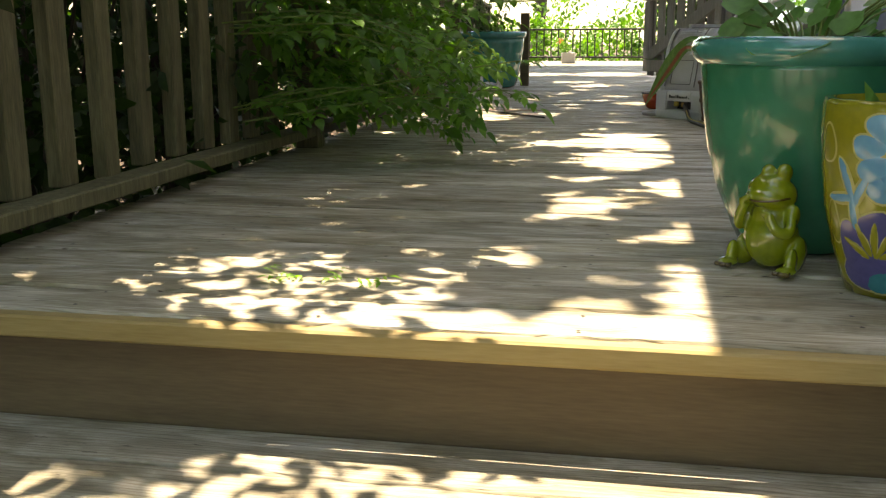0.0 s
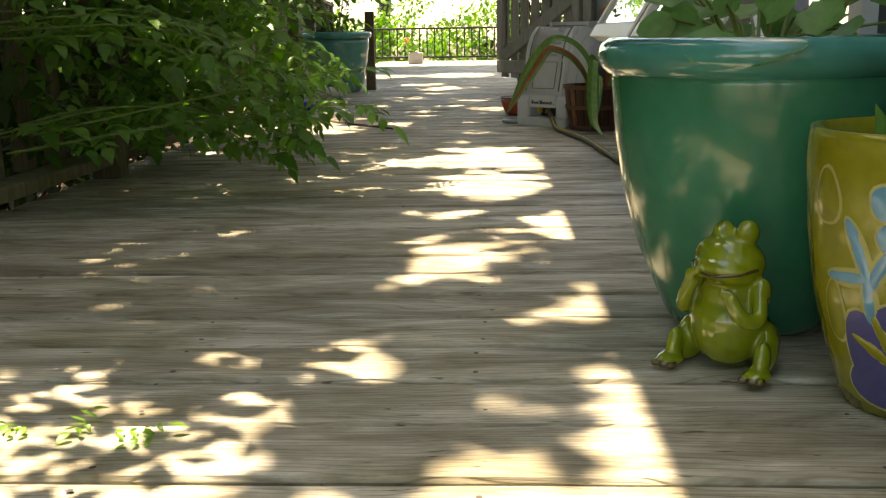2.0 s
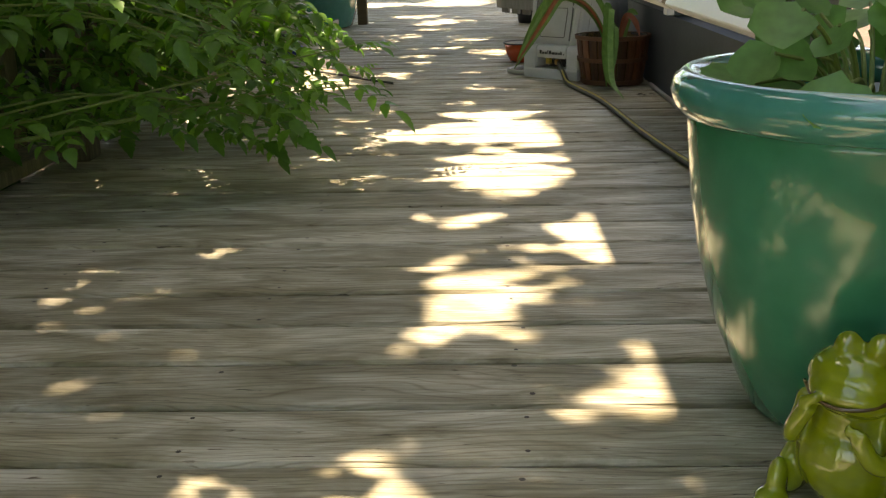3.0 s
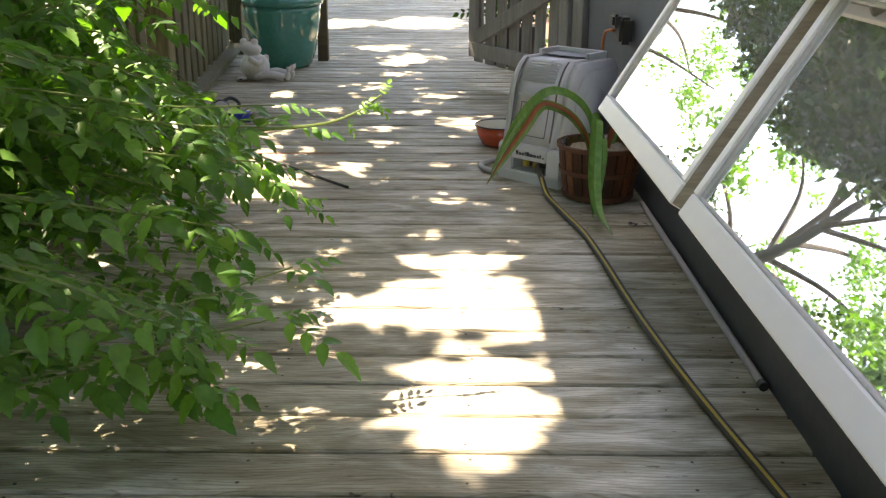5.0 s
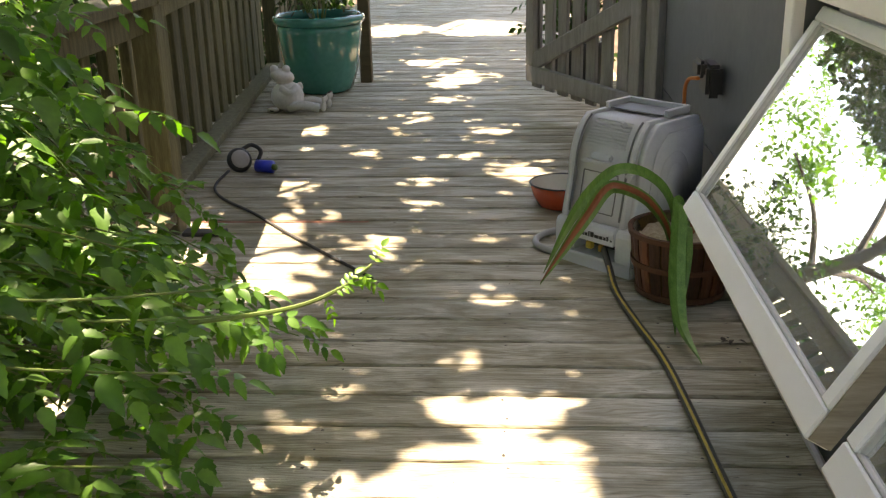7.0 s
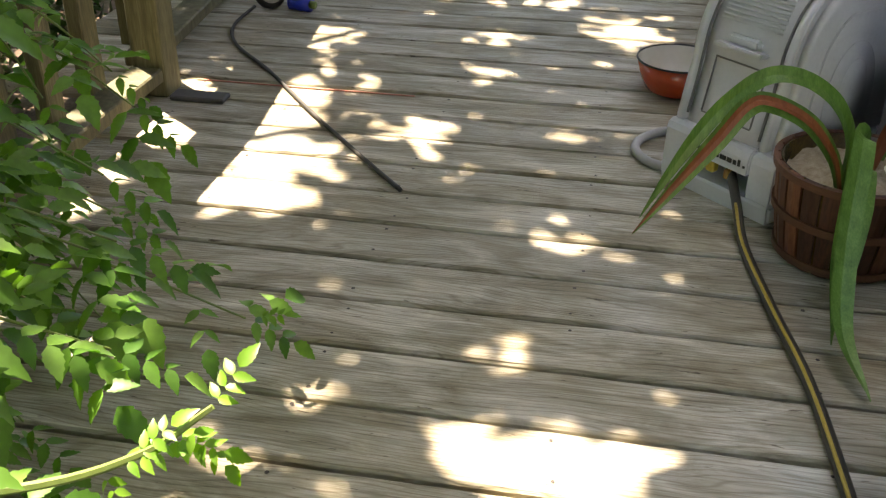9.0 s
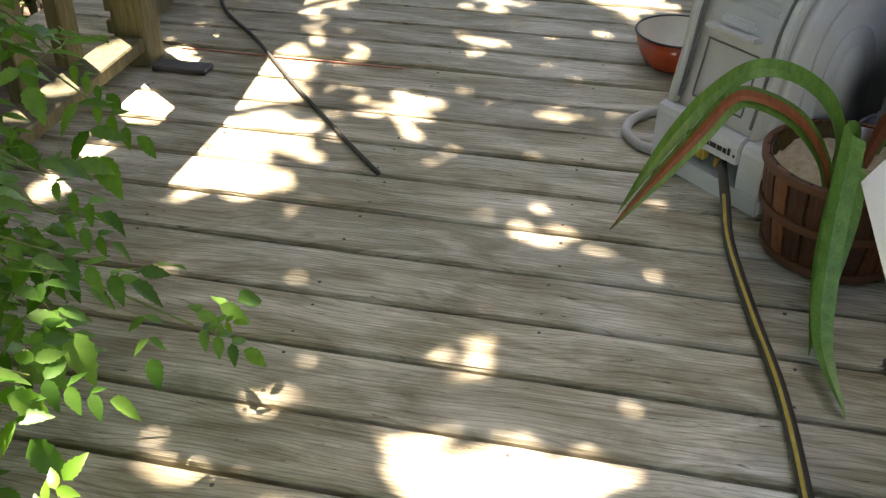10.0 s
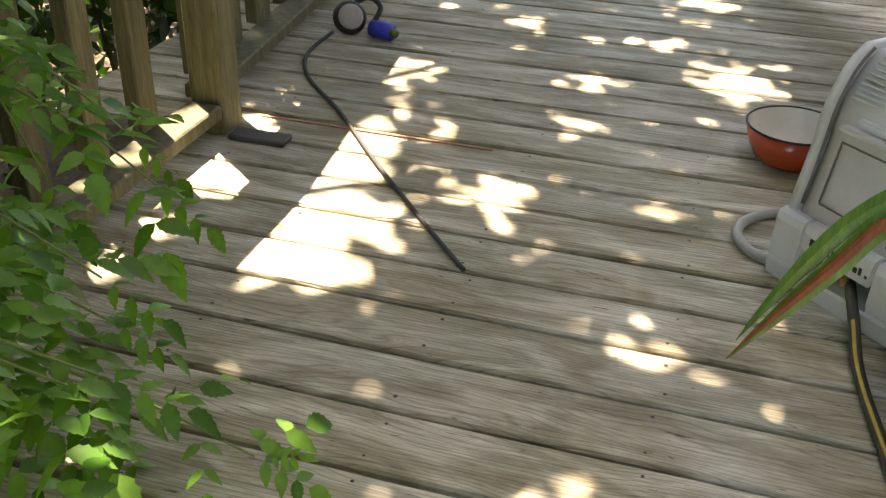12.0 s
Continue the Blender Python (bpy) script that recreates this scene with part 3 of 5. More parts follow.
def glaze_patch(name, mat, u, z, ru, rz, tilt=0.0, lift=0.0015, wob=0.08, outline=True):
    """A raised glaze patch on the pot: u is metres round from its front."""
    for grow, m, up in (((0.0035, M_LINE, lift * 0.6), (0, mat, lift)) if outline else ((0, mat, lift),)):
        bm = bmesh.new()
        rings = []
        for f in (1.0, 0.6, 0.0):
            ring = []
            for q in range(20 if f else 1):
                b = 2 * math.pi * q / 20
                w = 1 + wob * math.sin(3 * b + u * 90)
                a, c = (ru + grow) * f * w * math.cos(b), (rz + grow) * f * w * math.sin(b)
                uu, zz = u + a * math.cos(tilt) - c * math.sin(tilt), z + a * math.sin(tilt) + c * math.cos(tilt)
                zz = min(max(zz, 0.006), 0.31)
                r = pot_radius(zz) + up + (0.0008 if f < 1 else -0.0005)
                t = radians(-117) + uu / 0.13
                ring.append(bm.verts.new((r * math.cos(t), r * math.sin(t), zz)))
            rings.append(ring)
        for x, y in zip(rings, rings[1:]):
            for q in range(20):
                p = (q + 1) % 20
                bm.faces.new((x[q], x[p], y[p], y[q]) if len(y) > 1 else (x[q], x[p], y[0]))
        bmesh.ops.recalc_face_normals(bm, faces=bm.faces[:])
        part(name, bm, m, mosaic, smooth=True)


for k in range(9):
    b = 2 * math.pi * k / 9 + 0.2
    glaze_patch("petal", M_SKYBLUE, 0.03 + 0.056 * math.cos(b), 0.243 + 0.05 * math.sin(b), 0.026, 0.019, b, 0.0015 + 0.0002 * (k % 3))
glaze_patch("flower_centre", M_OLIVE, 0.03, 0.25, 0.028, 0.024, 0, 0.0028)
for a in (-0.012, 0.012):
    glaze_patch("dot", M_PURPLE, 0.03 + a, 0.253 - a * 0.4, 0.009, 0.006, 0.6, 0.004, outline=False)
for u, z, ru, rz, t in ((-0.06, 0.19, 0.008, 0.045, 0.35), (-0.035, 0.185, 0.008, 0.04, -0.5), (-0.05, 0.14, 0.008, 0.03, 0.1), (-0.075, 0.165, 0.03, 0.008, 0.1), (0.06, 0.17, 0.035, 0.03, 0.2), (0.0, 0.185, 0.03, 0.02, 0)):
    glaze_patch("petal", M_SKYBLUE, u, z, ru, rz, t, 0.0016)
for u, z, ru, rz in ((-0.012, 0.10, 0.042, 0.05), (-0.058, 0.085, 0.03, 0.045), (0.035, 0.085, 0.03, 0.04), (-0.03, 0.045, 0.06, 0.035)):
    glaze_patch("petal", M_PURPLE, u, z, ru, rz, 0, 0.0018)
for t in (-1.05, -0.5, 0.0, 0.5, 1.05):
    glaze_patch("stamen", M_OLIVE, -0.012 - 0.04 * math.sin(t), 0.068 + 0.034 * math.cos(t), 0.006, 0.03, t, 0.0034)
for u, z, ru, rz, t in ((0.02, 0.03, 0.055, 0.018, 0.1), (0.075, 0.085, 0.022, 0.035, 0.2), (0.12, 0.06, 0.03, 0.03, 0)):
    glaze_patch("leaf_patch", M_DTEAL, u, z, ru, rz, t, 0.003)
for u, z, ru, rz in ((0.105, 0.16, 0.03, 0.018), (0.12, 0.21, 0.03, 0.02), (-0.105, 0.25, 0.018, 0.03), (-0.10, 0.12, 0.015, 0.035)):
    glaze_patch("leaf_patch", M_OLIVE, u, z, ru, rz, 0, 0.0022)

strap_plant = thing("potted_bulb_plant", "bulb plant with thick upright green strap leaves in the painted pot", "plant", (0.325, 0.222, 0.285))
for pts, r in (([(0.02, 0, 0), (0.04, 0.0, 0.15), (0.085, 0.01, 0.36), (0.10, 0.01, 0.58)], 0.017), ([(0.0, 0.02, 0), (0.015, 0.03, 0.2), (0.03, 0.04, 0.5)], 0.012)):
    part("strap_leaf", tube(pts, r, 8, 8, taper=0.7, squash=0.4), M_STRAP, strap_plant, smooth=True)
lv = Leaves()
for a, h in ((2.2, 0.055), (2.9, 0.07), (3.6, 0.05), (3.3, 0.04)):
    lv.blade((-0.06, -0.02, 0), (0.4 * math.cos(a), 0.3 * math.sin(a), 1), (math.sin(a), -math.cos(a), 0.2), h, 0.022)
lv.done("sprout", M_POTLEAF, strap_plant)


def merged(bm, grain):
    """Melts overlapping lumps into one modelled skin."""
    me = bpy.data.meshes.new("lumps")
    bm.to_mesh(me)
    bm.free()
    ob = new("lumps", me)
    skin = ob.modifiers.new("skin", "REMESH")
    skin.mode, skin.voxel_size = "VOXEL", grain
    soft = ob.modifiers.new("soft", "SMOOTH")
    soft.factor, soft.iterations = 0.5, 3
    done = bpy.data.meshes.new_from_object(ob.evaluated_get(bpy.context.evaluated_depsgraph_get()))
    bpy.data.objects.remove(ob)
    out = bmesh.new()
    out.from_mesh(done)
    return out


def frog_statue(name, label, at, turn, size, mat, mat2, pose_kind):
    """A glazed frog figurine as one plain mesh."""
    bm = bmesh.new()
    if pose_kind == "sitting":
        ball(0.5, (0, 0.0, 0.30), (0.62, 0.56, 0.60), bm)
        ball(0.5, (0, -0.02, 0.52), (0.46, 0.42, 0.4), bm)
        ball(0.5, (0.0, -0.03, 0.745), (0.56, 0.50, 0.36), bm, (-16, 5, 0))
        ball(0.5, (0, -0.12, 0.69), (0.5, 0.42, 0.22), bm, (-12, 5, 0))
        for s in (-1, 1):
            ball(0.5, (0.095 * s + 0.05, -0.06, 0.935 + 0.01 * s), (0.18, 0.18, 0.18), bm)
            ball(0.5, (0.095 * s + 0.045, -0.125, 0.945 + 0.01 * s), (0.09, 0.08, 0.09), bm, u=12, v=8)
            ball(0.5, (0.31 * s, 0.02, 0.16), (0.2, 0.44, 0.32), bm, (24, 0, 14 * s))
            ball(0.5, (0.36 * s, -0.2, 0.13), (0.13, 0.16, 0.26), bm, (-10, 0, 0))
            ball(0.5, (0.36 * s, -0.27, 0.05), (0.22, 0.24, 0.09), bm)
            ball(0.5, (0.25 * s, -0.04, 0.52), (0.17, 0.2, 0.26), bm, (0, 18 * s, 0))
            for q in (-1, 0, 1):
                ball(0.5, (0.36 * s + 0.07 * q, -0.38, 0.035), (0.075, 0.095, 0.06), bm, u=10, v=8)
        tube([(-0.27, -0.08, 0.55), (-0.30, -0.17, 0.42), (-0.26, -0.26, 0.5), (-0.17, -0.30, 0.66)], 0.058, 10, 6, bm)
        tube([(0.27, -0.08, 0.55), (0.31, -0.18, 0.40), (0.22, -0.29, 0.42), (0.13, -0.31, 0.55)], 0.058, 10, 6, bm)
        for q in (-1, 0, 1):
            ball(0.5, (-0.17 + 0.04 * q, -0.325, 0.69 + 0.02 * q), (0.05, 0.055, 0.08), bm, u=10, v=8)
            ball(0.5, (0.12 + 0.045 * q, -0.335, 0.57 - 0.01 * q), (0.05, 0.055, 0.08), bm, u=10, v=8)
    else:
        ball(0.5, (0, 0, 0.36), (0.8, 0.75, 0.72), bm)
        ball(0.5, (-0.08, -0.04, 0.84), (0.58, 0.56, 0.36), bm, (-8, 10, 0))
        for s in (-1, 1):
            ball(0.5, (-0.10 + 0.15 * s, -0.1, 1.02), (0.2, 0.2, 0.2), bm)
            tube([(-0.05, 0.3 * s, 0.62), (0.2, 0.34 * s, 0.5), (0.28, 0.12 * s, 0.62)], 0.07, 10, 6, bm)
            tube([(0.1, 0.22 * s, 0.12), (0.5, 0.3 * s, 0.2), (0.86, 0.2 * s, 0.12)], 0.11, 10, 6, bm)
            ball(0.5, (0.96, 0.2 * s, 0.17), (0.14, 0.2, 0.26), bm)
            for q in (-1, 0, 1):
                ball(0.5, (1.0, 0.2 * s + 0.1 * q, 0.36), (0.09, 0.09, 0.2), bm, u=10, v=8)
        ball(0.5, (-0.3, -0.25, 0.06), (0.3, 0.2, 0.12), bm)
    lo = min(v.co.z for v in bm.verts)
    for v in bm.verts:
        v.co = (v.co - Vector((0, 0, lo))) * size
    if pose_kind == "sitting":
        for v in bm.verts:
            v.co = (v.co.x * 0.94, v.co.y, v.co.z * 1.1)
    bm = merged(bm, size * 0.016)
    if pose_kind == "sitting":
        old = set(bm.faces)
        tube([Vector(p) * size for p in ((-0.25, -0.13, 0.80), (-0.15, -0.27, 0.775), (0, -0.335, 0.765), (0.15, -0.27, 0.775), (0.25, -0.13, 0.80))], 0.012 * size, 6, 6, bm)
        for f in set(bm.faces) - old:
            f.material_index = 1
    ob = part(name, bm, mat, None, label, True)
    ob.data.materials.append(mat2)
    for p in ob.data.polygons:
        c = p.center / size
        feet = c.z < 0.075 and (abs(c.x) > 0.22 and c.y < -0.34)
        toe = pose_kind != "sitting" and c.x > 0.98 and c.z > 0.42
        p.material_index = 1 if feet or toe else p.material_index
    ob.matrix_basis = pose(*at, 0, 0, turn)
    return tagged(ob, category="figurine")


frog_statue("frog_figurine", "shiny lime-green ceramic frog figurine sitting with hands at its chin", (0.128, 0.345, 0.001), -36, 0.172, M_FROG, M_FROGDARK, "sitting")

# ---- things along the house wall ----
pipe = thing("edge_strip", "thin grey metal strip lying along the foot of the wall", "metal strip")
part("strip", tube([(0.443, 2.02, 0.011), (0.443, 2.7, 0.011), (0.443, 3.42, 0.011)], 0.009, 8, 4), M_GREYHOSE, pipe)
part("cap", tube([(0.443, 2.0, 0.011), (0.443, 2.02, 0.011)], 0.011, 8, 1), M_BLACK, pipe)

hose = thing("garden_hose", "black garden hose with a yellow stripe lying along the deck", "hose")
HP = [(0.10, 3.73, 0.075), (0.112, 3.62, 0.04), (0.123, 3.50, 0.012), (0.158, 3.28, 0.012), (0.195, 3.08, 0.012), (0.217, 2.85, 0.012), (0.247, 2.4, 0.012), (0.288, 2.0, 0.012), (0.345, 1.6, 0.012), (0.372, 1.42, 0.012), (0.405, 1.1, 0.012), (0.43, 0.8, 0.012), (0.44, 0.45, 0.012), (0.444, -0.1, 0.012)]
part("rubber", tube(HP, 0.0105, 10, 8), M_HOSE, hose, smooth=True)
part("stripe", tube([(x - 0.004, y, z + 0.0085) for x, y, z in HP[1:]], 0.0036, 6, 8), M_YELLOW, hose, "yellow stripe", True)

# hose reel cabinet
reel = thing("hose_reel_box", "light grey plastic hose reel box with a domed lid", "hose reel", (-0.045, 3.825, 0), -43)
W = 0.30


def profile_slab(pts, x0, x1, bevel=0.006):
    bm = bmesh.new()
    a = [bm.verts.new((x0, y, z)) for y, z in pts]
    b = [bm.verts.new((x1, y, z)) for y, z in pts]
    n = len(pts)
    for k in range(n):
        bm.faces.new((a[k], a[(k + 1) % n], b[(k + 1) % n], b[k]))
    bm.faces.new(a[::-1])
    bm.faces.new(b)
    bmesh.ops.recalc_face_normals(bm, faces=bm.faces[:])
    if bevel:
        caps = [e for e in bm.edges if abs(e.verts[0].co.x - e.verts[1].co.x) < 1e-6]
        bmesh.ops.bevel(bm, geom=caps, offset=bevel, segments=2, affect="EDGES")
    return bm


def front(z):
    """Depth of the sloping, then rounding front of the box at a height."""
    if z < 0.28:
        return 0.022 + 0.03 * (z - 0.14) / 0.14
    return 0.052 + 0.128 * (1 - math.sqrt(max(0.0, 1 - ((z - 0.28) / 0.185) ** 2)))


def dome(inset=0.0, foot=0.0, top=0.452):
    zs = [foot, 0.2, 0.25] + [0.28 + (top - 0.28) * k / 9 for k in range(10)]
    return [(front(z) + inset, z - inset * max(0, (z - 0.3) / 0.16)) for z in zs] + [(0.335, top - inset), (0.348, top - 0.02 - inset), (0.352, foot)]


def on_front(name, x, z, size, mat=None, label="", proud=0.0, bevel=0.003):
    """A small block set on the front slope."""
    tilt = -math.degrees(math.atan2(front(z + 0.01) - front(z - 0.01), 0.02))
    bm = box(size, (0, 0, 0), bevel, 2)
    bm.transform(pose(x, front(z) - proud, z, tilt, 0, 0))
    return part(name, bm, mat or M_PLASTIC, reel, label)


part("base", profile_slab([(0.004, 0.0), (0.0, 0.035), (0.002, 0.042), (0.36, 0.042), (0.365, 0.0)], 0, W), M_PLASTIC, reel, "grey base plinth")
for x0, x1 in ((0.0, 0.075), (0.232, W)):
    part("base_block", profile_slab([(0.002, 0.0425), (0.004, 0.122), (0.009, 0.136), (0.018, 0.142), (0.35, 0.142), (0.355, 0.0425)], x0, x1), M_PLASTIC, reel)
part("base_lintel", profile_slab([(0.003, 0.088), (0.004, 0.122), (0.009, 0.136), (0.018, 0.142), (0.12, 0.142), (0.12, 0.088)], 0.0755, 0.2315, 0.003), M_PLASTIC, reel)
# black plate set inside the opening to stand for its inner shade
part("hose_slot", box((0.156, 0.02, 0.045), (0.1535, 0.1, 0.065), 0), M_BLACK, reel, "black plate for the shade in the hose opening")
part("shell", profile_slab(dome(0.007, 0.1425), 0.036, W - 0.072, 0.002), M_PLASTIC, reel, "ribbed domed lid", True)
part("side_cover", profile_slab(dome(0.0, 0.1425), 0.006, 0.0355, 0.006), M_PLASTIC, reel, "", True)
part("side_cover", profile_slab(dome(0.0, 0.1425), W - 0.0715, W - 0.045, 0.006), M_PLASTIC, reel, "", True)
part("side_cover", profile_slab(dome(0.006, 0.1425), W - 0.0445, W - 0.008, 0.008), M_PLASTIC, reel, "rounded side cover", True)
part("side_panel", profile_slab(dome(0.03, 0.1425), W - 0.0075, W + 0.002, 0.005), M_PLASTIC, reel, "", True)
for inset, out in ((0.085, 0.010), (0.12, 0.016)):
    arch = [(0.17 + (0.165 - inset) * math.cos(math.pi - math.pi * k / 16) + 0.02, 0.25 + (0.20 - inset) * math.sin(math.pi * k / 16)) for k in range(17)]
    part("side_arch", profile_slab([(arch[0][0], 0.145), *arch, (arch[-1][0], 0.145)], W + 0.0025, W + out, 0.003), M_PLASTIC, reel, "raised arch on the side", True)
for x in (0.0358, W - 0.0717):
    part("lid_seam", tube([(x, front(z) + 0.0025, z) for z in (0.16, 0.24, 0.3, 0.35, 0.4, 0.43, 0.448)], 0.0034, 6, 4), M_PLASTIC2, reel)
part("cover_step", tube([(W - 0.045, front(z) + 0.002, z) for z in (0.30, 0.34, 0.38, 0.42, 0.445)], 0.004, 6, 4), M_PLASTIC, reel)
on_front("cover_step", W - 0.055, 0.30, (0.03, 0.012, 0.012), None, "", 0.001)
MIDX = 0.132
on_front("grip", MIDX, 0.325, (0.125, 0.034, 0.010), M_PLASTIC, "moulded lid grip ledge", 0.006)
on_front("grip", MIDX, 0.34, (0.082, 0.02, 0.020), M_PLASTIC, "", -0.002, 0.006)
for k in range(9):
    on_front("rib", MIDX, 0.372 + 0.0085 * k, (0.155 - 0.002 * k, 0.006, 0.0035), None, "", -0.005, 0.001)
for x, z, sx, sz in ((MIDX, 0.292, 0.13, 0.003), (MIDX, 0.172, 0.13, 0.003), (MIDX - 0.065, 0.232, 0.003, 0.118), (MIDX + 0.065, 0.232, 0.003, 0.118)):
    on_front("panel_groove", x, z, (sx, 0.004, sz), M_PLASTIC2, "", -0.0065, 0)
on_front("latch", MIDX + 0.04, 0.436, (0.014, 0.03, 0.016), None, "", 0.0)
# open carrying tray on the top
for x0, x1 in ((0.02, 0.034), (W - 0.06, W - 0.046)):
    part("tray_wall", box((x1 - x0, 0.12, 0.022), ((x0 + x1) / 2, 0.275, 0.462), 0.002), M_PLASTIC, reel)
part("tray_wall", box((W - 0.096, 0.012, 0.022), ((W - 0.026) / 2, 0.328, 0.462), 0.002), M_PLASTIC, reel)
# the tray floor takes a darker grey that stands for its shade
part("tray_floor", box((W - 0.1, 0.1, 0.004), ((W - 0.026) / 2, 0.27, 0.4545), 0), M_PLASTIC2, reel, "tray floor, darkened for shade")
for k, (x, w, hh) in enumerate(((0.098, 0.010, 0.016), (0.112, 0.011, 0.010), (0.126, 0.010, 0.010), (0.137, 0.004, 0.016), (0.149, 0.012, 0.016), (0.166, 0.016, 0.010), (0.183, 0.012, 0.010), (0.197, 0.008, 0.010), (0.208, 0.006, 0.014), (0.221, 0.005, 0.005))):
    part("lettering_bar", box((w, 0.0016, hh), (x, 0.0022, 0.103 + hh / 2), 0), M_BLACK, reel, "dark lettering")
part("hose_clip", box((0.022, 0.02, 0.024), (0.135, 0.012, 0.074), 0.003), M_YELLOW, reel, "yellow plastic hose guide")
part("hose_clip", box((0.012, 0.02, 0.022), (0.178, 0.012, 0.072), 0.003), M_RUST, reel)

loop = thing("grey_hose_loop", "short grey hose loop on the deck behind the reel box", "hose")
part("rubber", tube([(0.06, 4.04, 0.012), (-0.02, 4.06, 0.012), (-0.085, 4.0, 0.012), (-0.10, 3.93, 0.012), (-0.07, 3.87, 0.012), (-0.03, 3.845, 0.012)], 0.011, 10, 8), M_GREYHOSE, loop, smooth=True)

bowl = thing("enamel_bowl", "red enamel dog bowl, cream inside, with rusty sediment", "bowl", (0.0, 4.37, 0))
part("outside", lathe([(0, 0.003), (0.07, 0.003), (0.085, 0.012), (0.102, 0.045), (0.114, 0.092), (0.1125, 0.092), (0.10, 0.045), (0.083, 0.014), (0, 0.008)], 48), M_RED, bowl, "orange-red enamel outside", True)
part("inside", lathe([(0, 0.010), (0.078, 0.012), (0.098, 0.045), (0.1115, 0.0925)], 48), M_ENAMEL, bowl, "cream enamel inside", True)
part("rim", lathe([(0.1115, 0.091), (0.1155, 0.091), (0.1165, 0.094), (0.1145, 0.0965), (0.1115, 0.095), (0.1115, 0.091)], 48), M_IRON, bowl, "dark rim edge", True)
part("sediment", lathe([(0, 0.013), (0.02, 0.0125), (0.034, 0.0122)], 10, None, (-0.02, 0.0, 0)), M_RUST, bowl)

basket = thing("bushel_basket", "round brown stave basket planter filled with dry moss", "basket", (0.305, 3.54, 0))
NS = 22
for k in range(NS):
    a = 2 * math.pi * k / NS
    bm = bmesh.new()
    rows = []
    for z, r in ((0.004, 0.118), (0.07, 0.13), (0.14, 0.14), (0.2, 0.146)):
        row = []
        for d, q in ((0, -1), (0.002, 0), (0, 1), (-0.005, 1), (-0.005, -1)):
            t = a + q * 0.42 * 2 * math.pi / NS
            row.append(bm.verts.new(((r + d) * math.cos(t), (r + d) * math.sin(t), z)))
        rows.append(row)
    for x, y in zip(rows, rows[1:]):
        for q in range(5):
            bm.faces.new((x[q], x[(q + 1) % 5], y[(q + 1) % 5], y[q]))
    bm.faces.new(rows[0][::-1])
    bm.faces.new(rows[-1])
    part("stave", bm, M_BASKET, basket)
part("lining", lathe([(0.112, 0.006), (0.124, 0.07), (0.139, 0.198), (0.136, 0.198), (0.12, 0.06), (0, 0.05)], 32), M_FROGDARK, basket, "", True)
for z, r in ((0.192, 0.149), (0.105, 0.139), (0.018, 0.124)):
    part("hoop", lathe([(r - 0.003, z - 0.009), (r + 0.003, z - 0.0075), (r + 0.004, z + 0.0075), (r - 0.003, z + 0.0075), (r - 0.003, z - 0.009)], 48), M_HOOP, basket, "bent wooden hoop")
bm = lathe([(0, 0.178)] + [(0.0134 * k, 0.178 - 0.012 * (k / 10) ** 2) for k in range(1, 11)], 72)
for v in bm.verts:
    v.co.z += 0.012 * noise.noise(v.co * 32) + 0.009 * noise.noise(v.co * 85) + 0.005 * noise.noise(v.co * 190)
part("moss", bm, M_MULCH, basket, "dry tan moss", True)


def ribbon(points, width, mat, parent, label="", fold=0.13):
    """A long strap leaf with a folded midrib, tapering to its tip."""
    line = smooth_path(points, 8)
    bm = bmesh.new()
    rows = []
    for k, c in enumerate(line):
        u = k / (len(line) - 1)
        way = (line[min(k + 1, len(line) - 1)] - line[max(k - 1, 0)]).normalized()
        side = way.cross(Vector((0.35, -0.75, 0.55)))
        side = side.normalized() if side.length > 0.05 else Vector((1, 0, 0))
        over = side.cross(way)
        w = width * (0.55 + 0.45 * min(1, u * 4)) * (1 - max(0, u - 0.7) ** 1.5 / 0.1643 * 0.96)
        rows.append([bm.verts.new(p) for p in (c - side * w / 2 + over * w * fold, c, c + side * w / 2 + over * w * fold, c - over * 0.002)])
    for x, y in zip(rows, rows[1:]):
        for a, b in ((0, 1), (1, 2), (2, 3), (3, 0)):
            bm.faces.new((x[a], x[b], y[b], y[a]))
    bm.faces.new(rows[0])
    bmesh.ops.recalc_face_normals(bm, faces=bm.faces[:])
    return part("strap_leaf", bm, mat, parent, label)


lily = thing("strap_leaf_plant", "drooping strap-leaved plant, green and rust-red, in the basket", "plant")
ARCH = [(0.265, 3.47, 0.17), (0.262, 3.455, 0.27), (0.225, 3.445, 0.345), (0.16, 3.43, 0.392), (0.095, 3.42, 0.395), (0.035, 3.41, 0.345), (-0.01, 3.40, 0.28), (-0.05, 3.40, 0.2), (-0.09, 3.40, 0.11)]
BENT = [(0.262, 3.45, 0.17), (0.235, 3.435, 0.245), (0.18, 3.42, 0.315), (0.11, 3.405, 0.352), (0.07, 3.40, 0.345), (0.025, 3.39, 0.28), (-0.04, 3.385, 0.18), (-0.10, 3.38, 0.085)]
ribbon(ARCH, 0.03, M_STRAP, lily)
ribbon(BENT, 0.036, M_STRAP, lily)
ribbon([(x, y - 0.006, z + 0.006) for x, y, z in BENT], 0.017, M_REDLEAF, lily, "withered rust-red streak")
ribbon([(0.285, 3.46, 0.17), (0.27, 3.41, 0.30), (0.262, 3.36, 0.292), (0.25, 3.27, 0.16), (0.25, 3.17, 0.06), (0.285, 3.05, 0.012)], 0.044, M_STRAP, lily)
ribbon([(0.275, 3.45, 0.17), (0.268, 3.40, 0.285), (0.255, 3.35, 0.27), (0.24, 3.26, 0.14), (0.236, 3.16, 0.035)], 0.034, M_STRAP, lily)
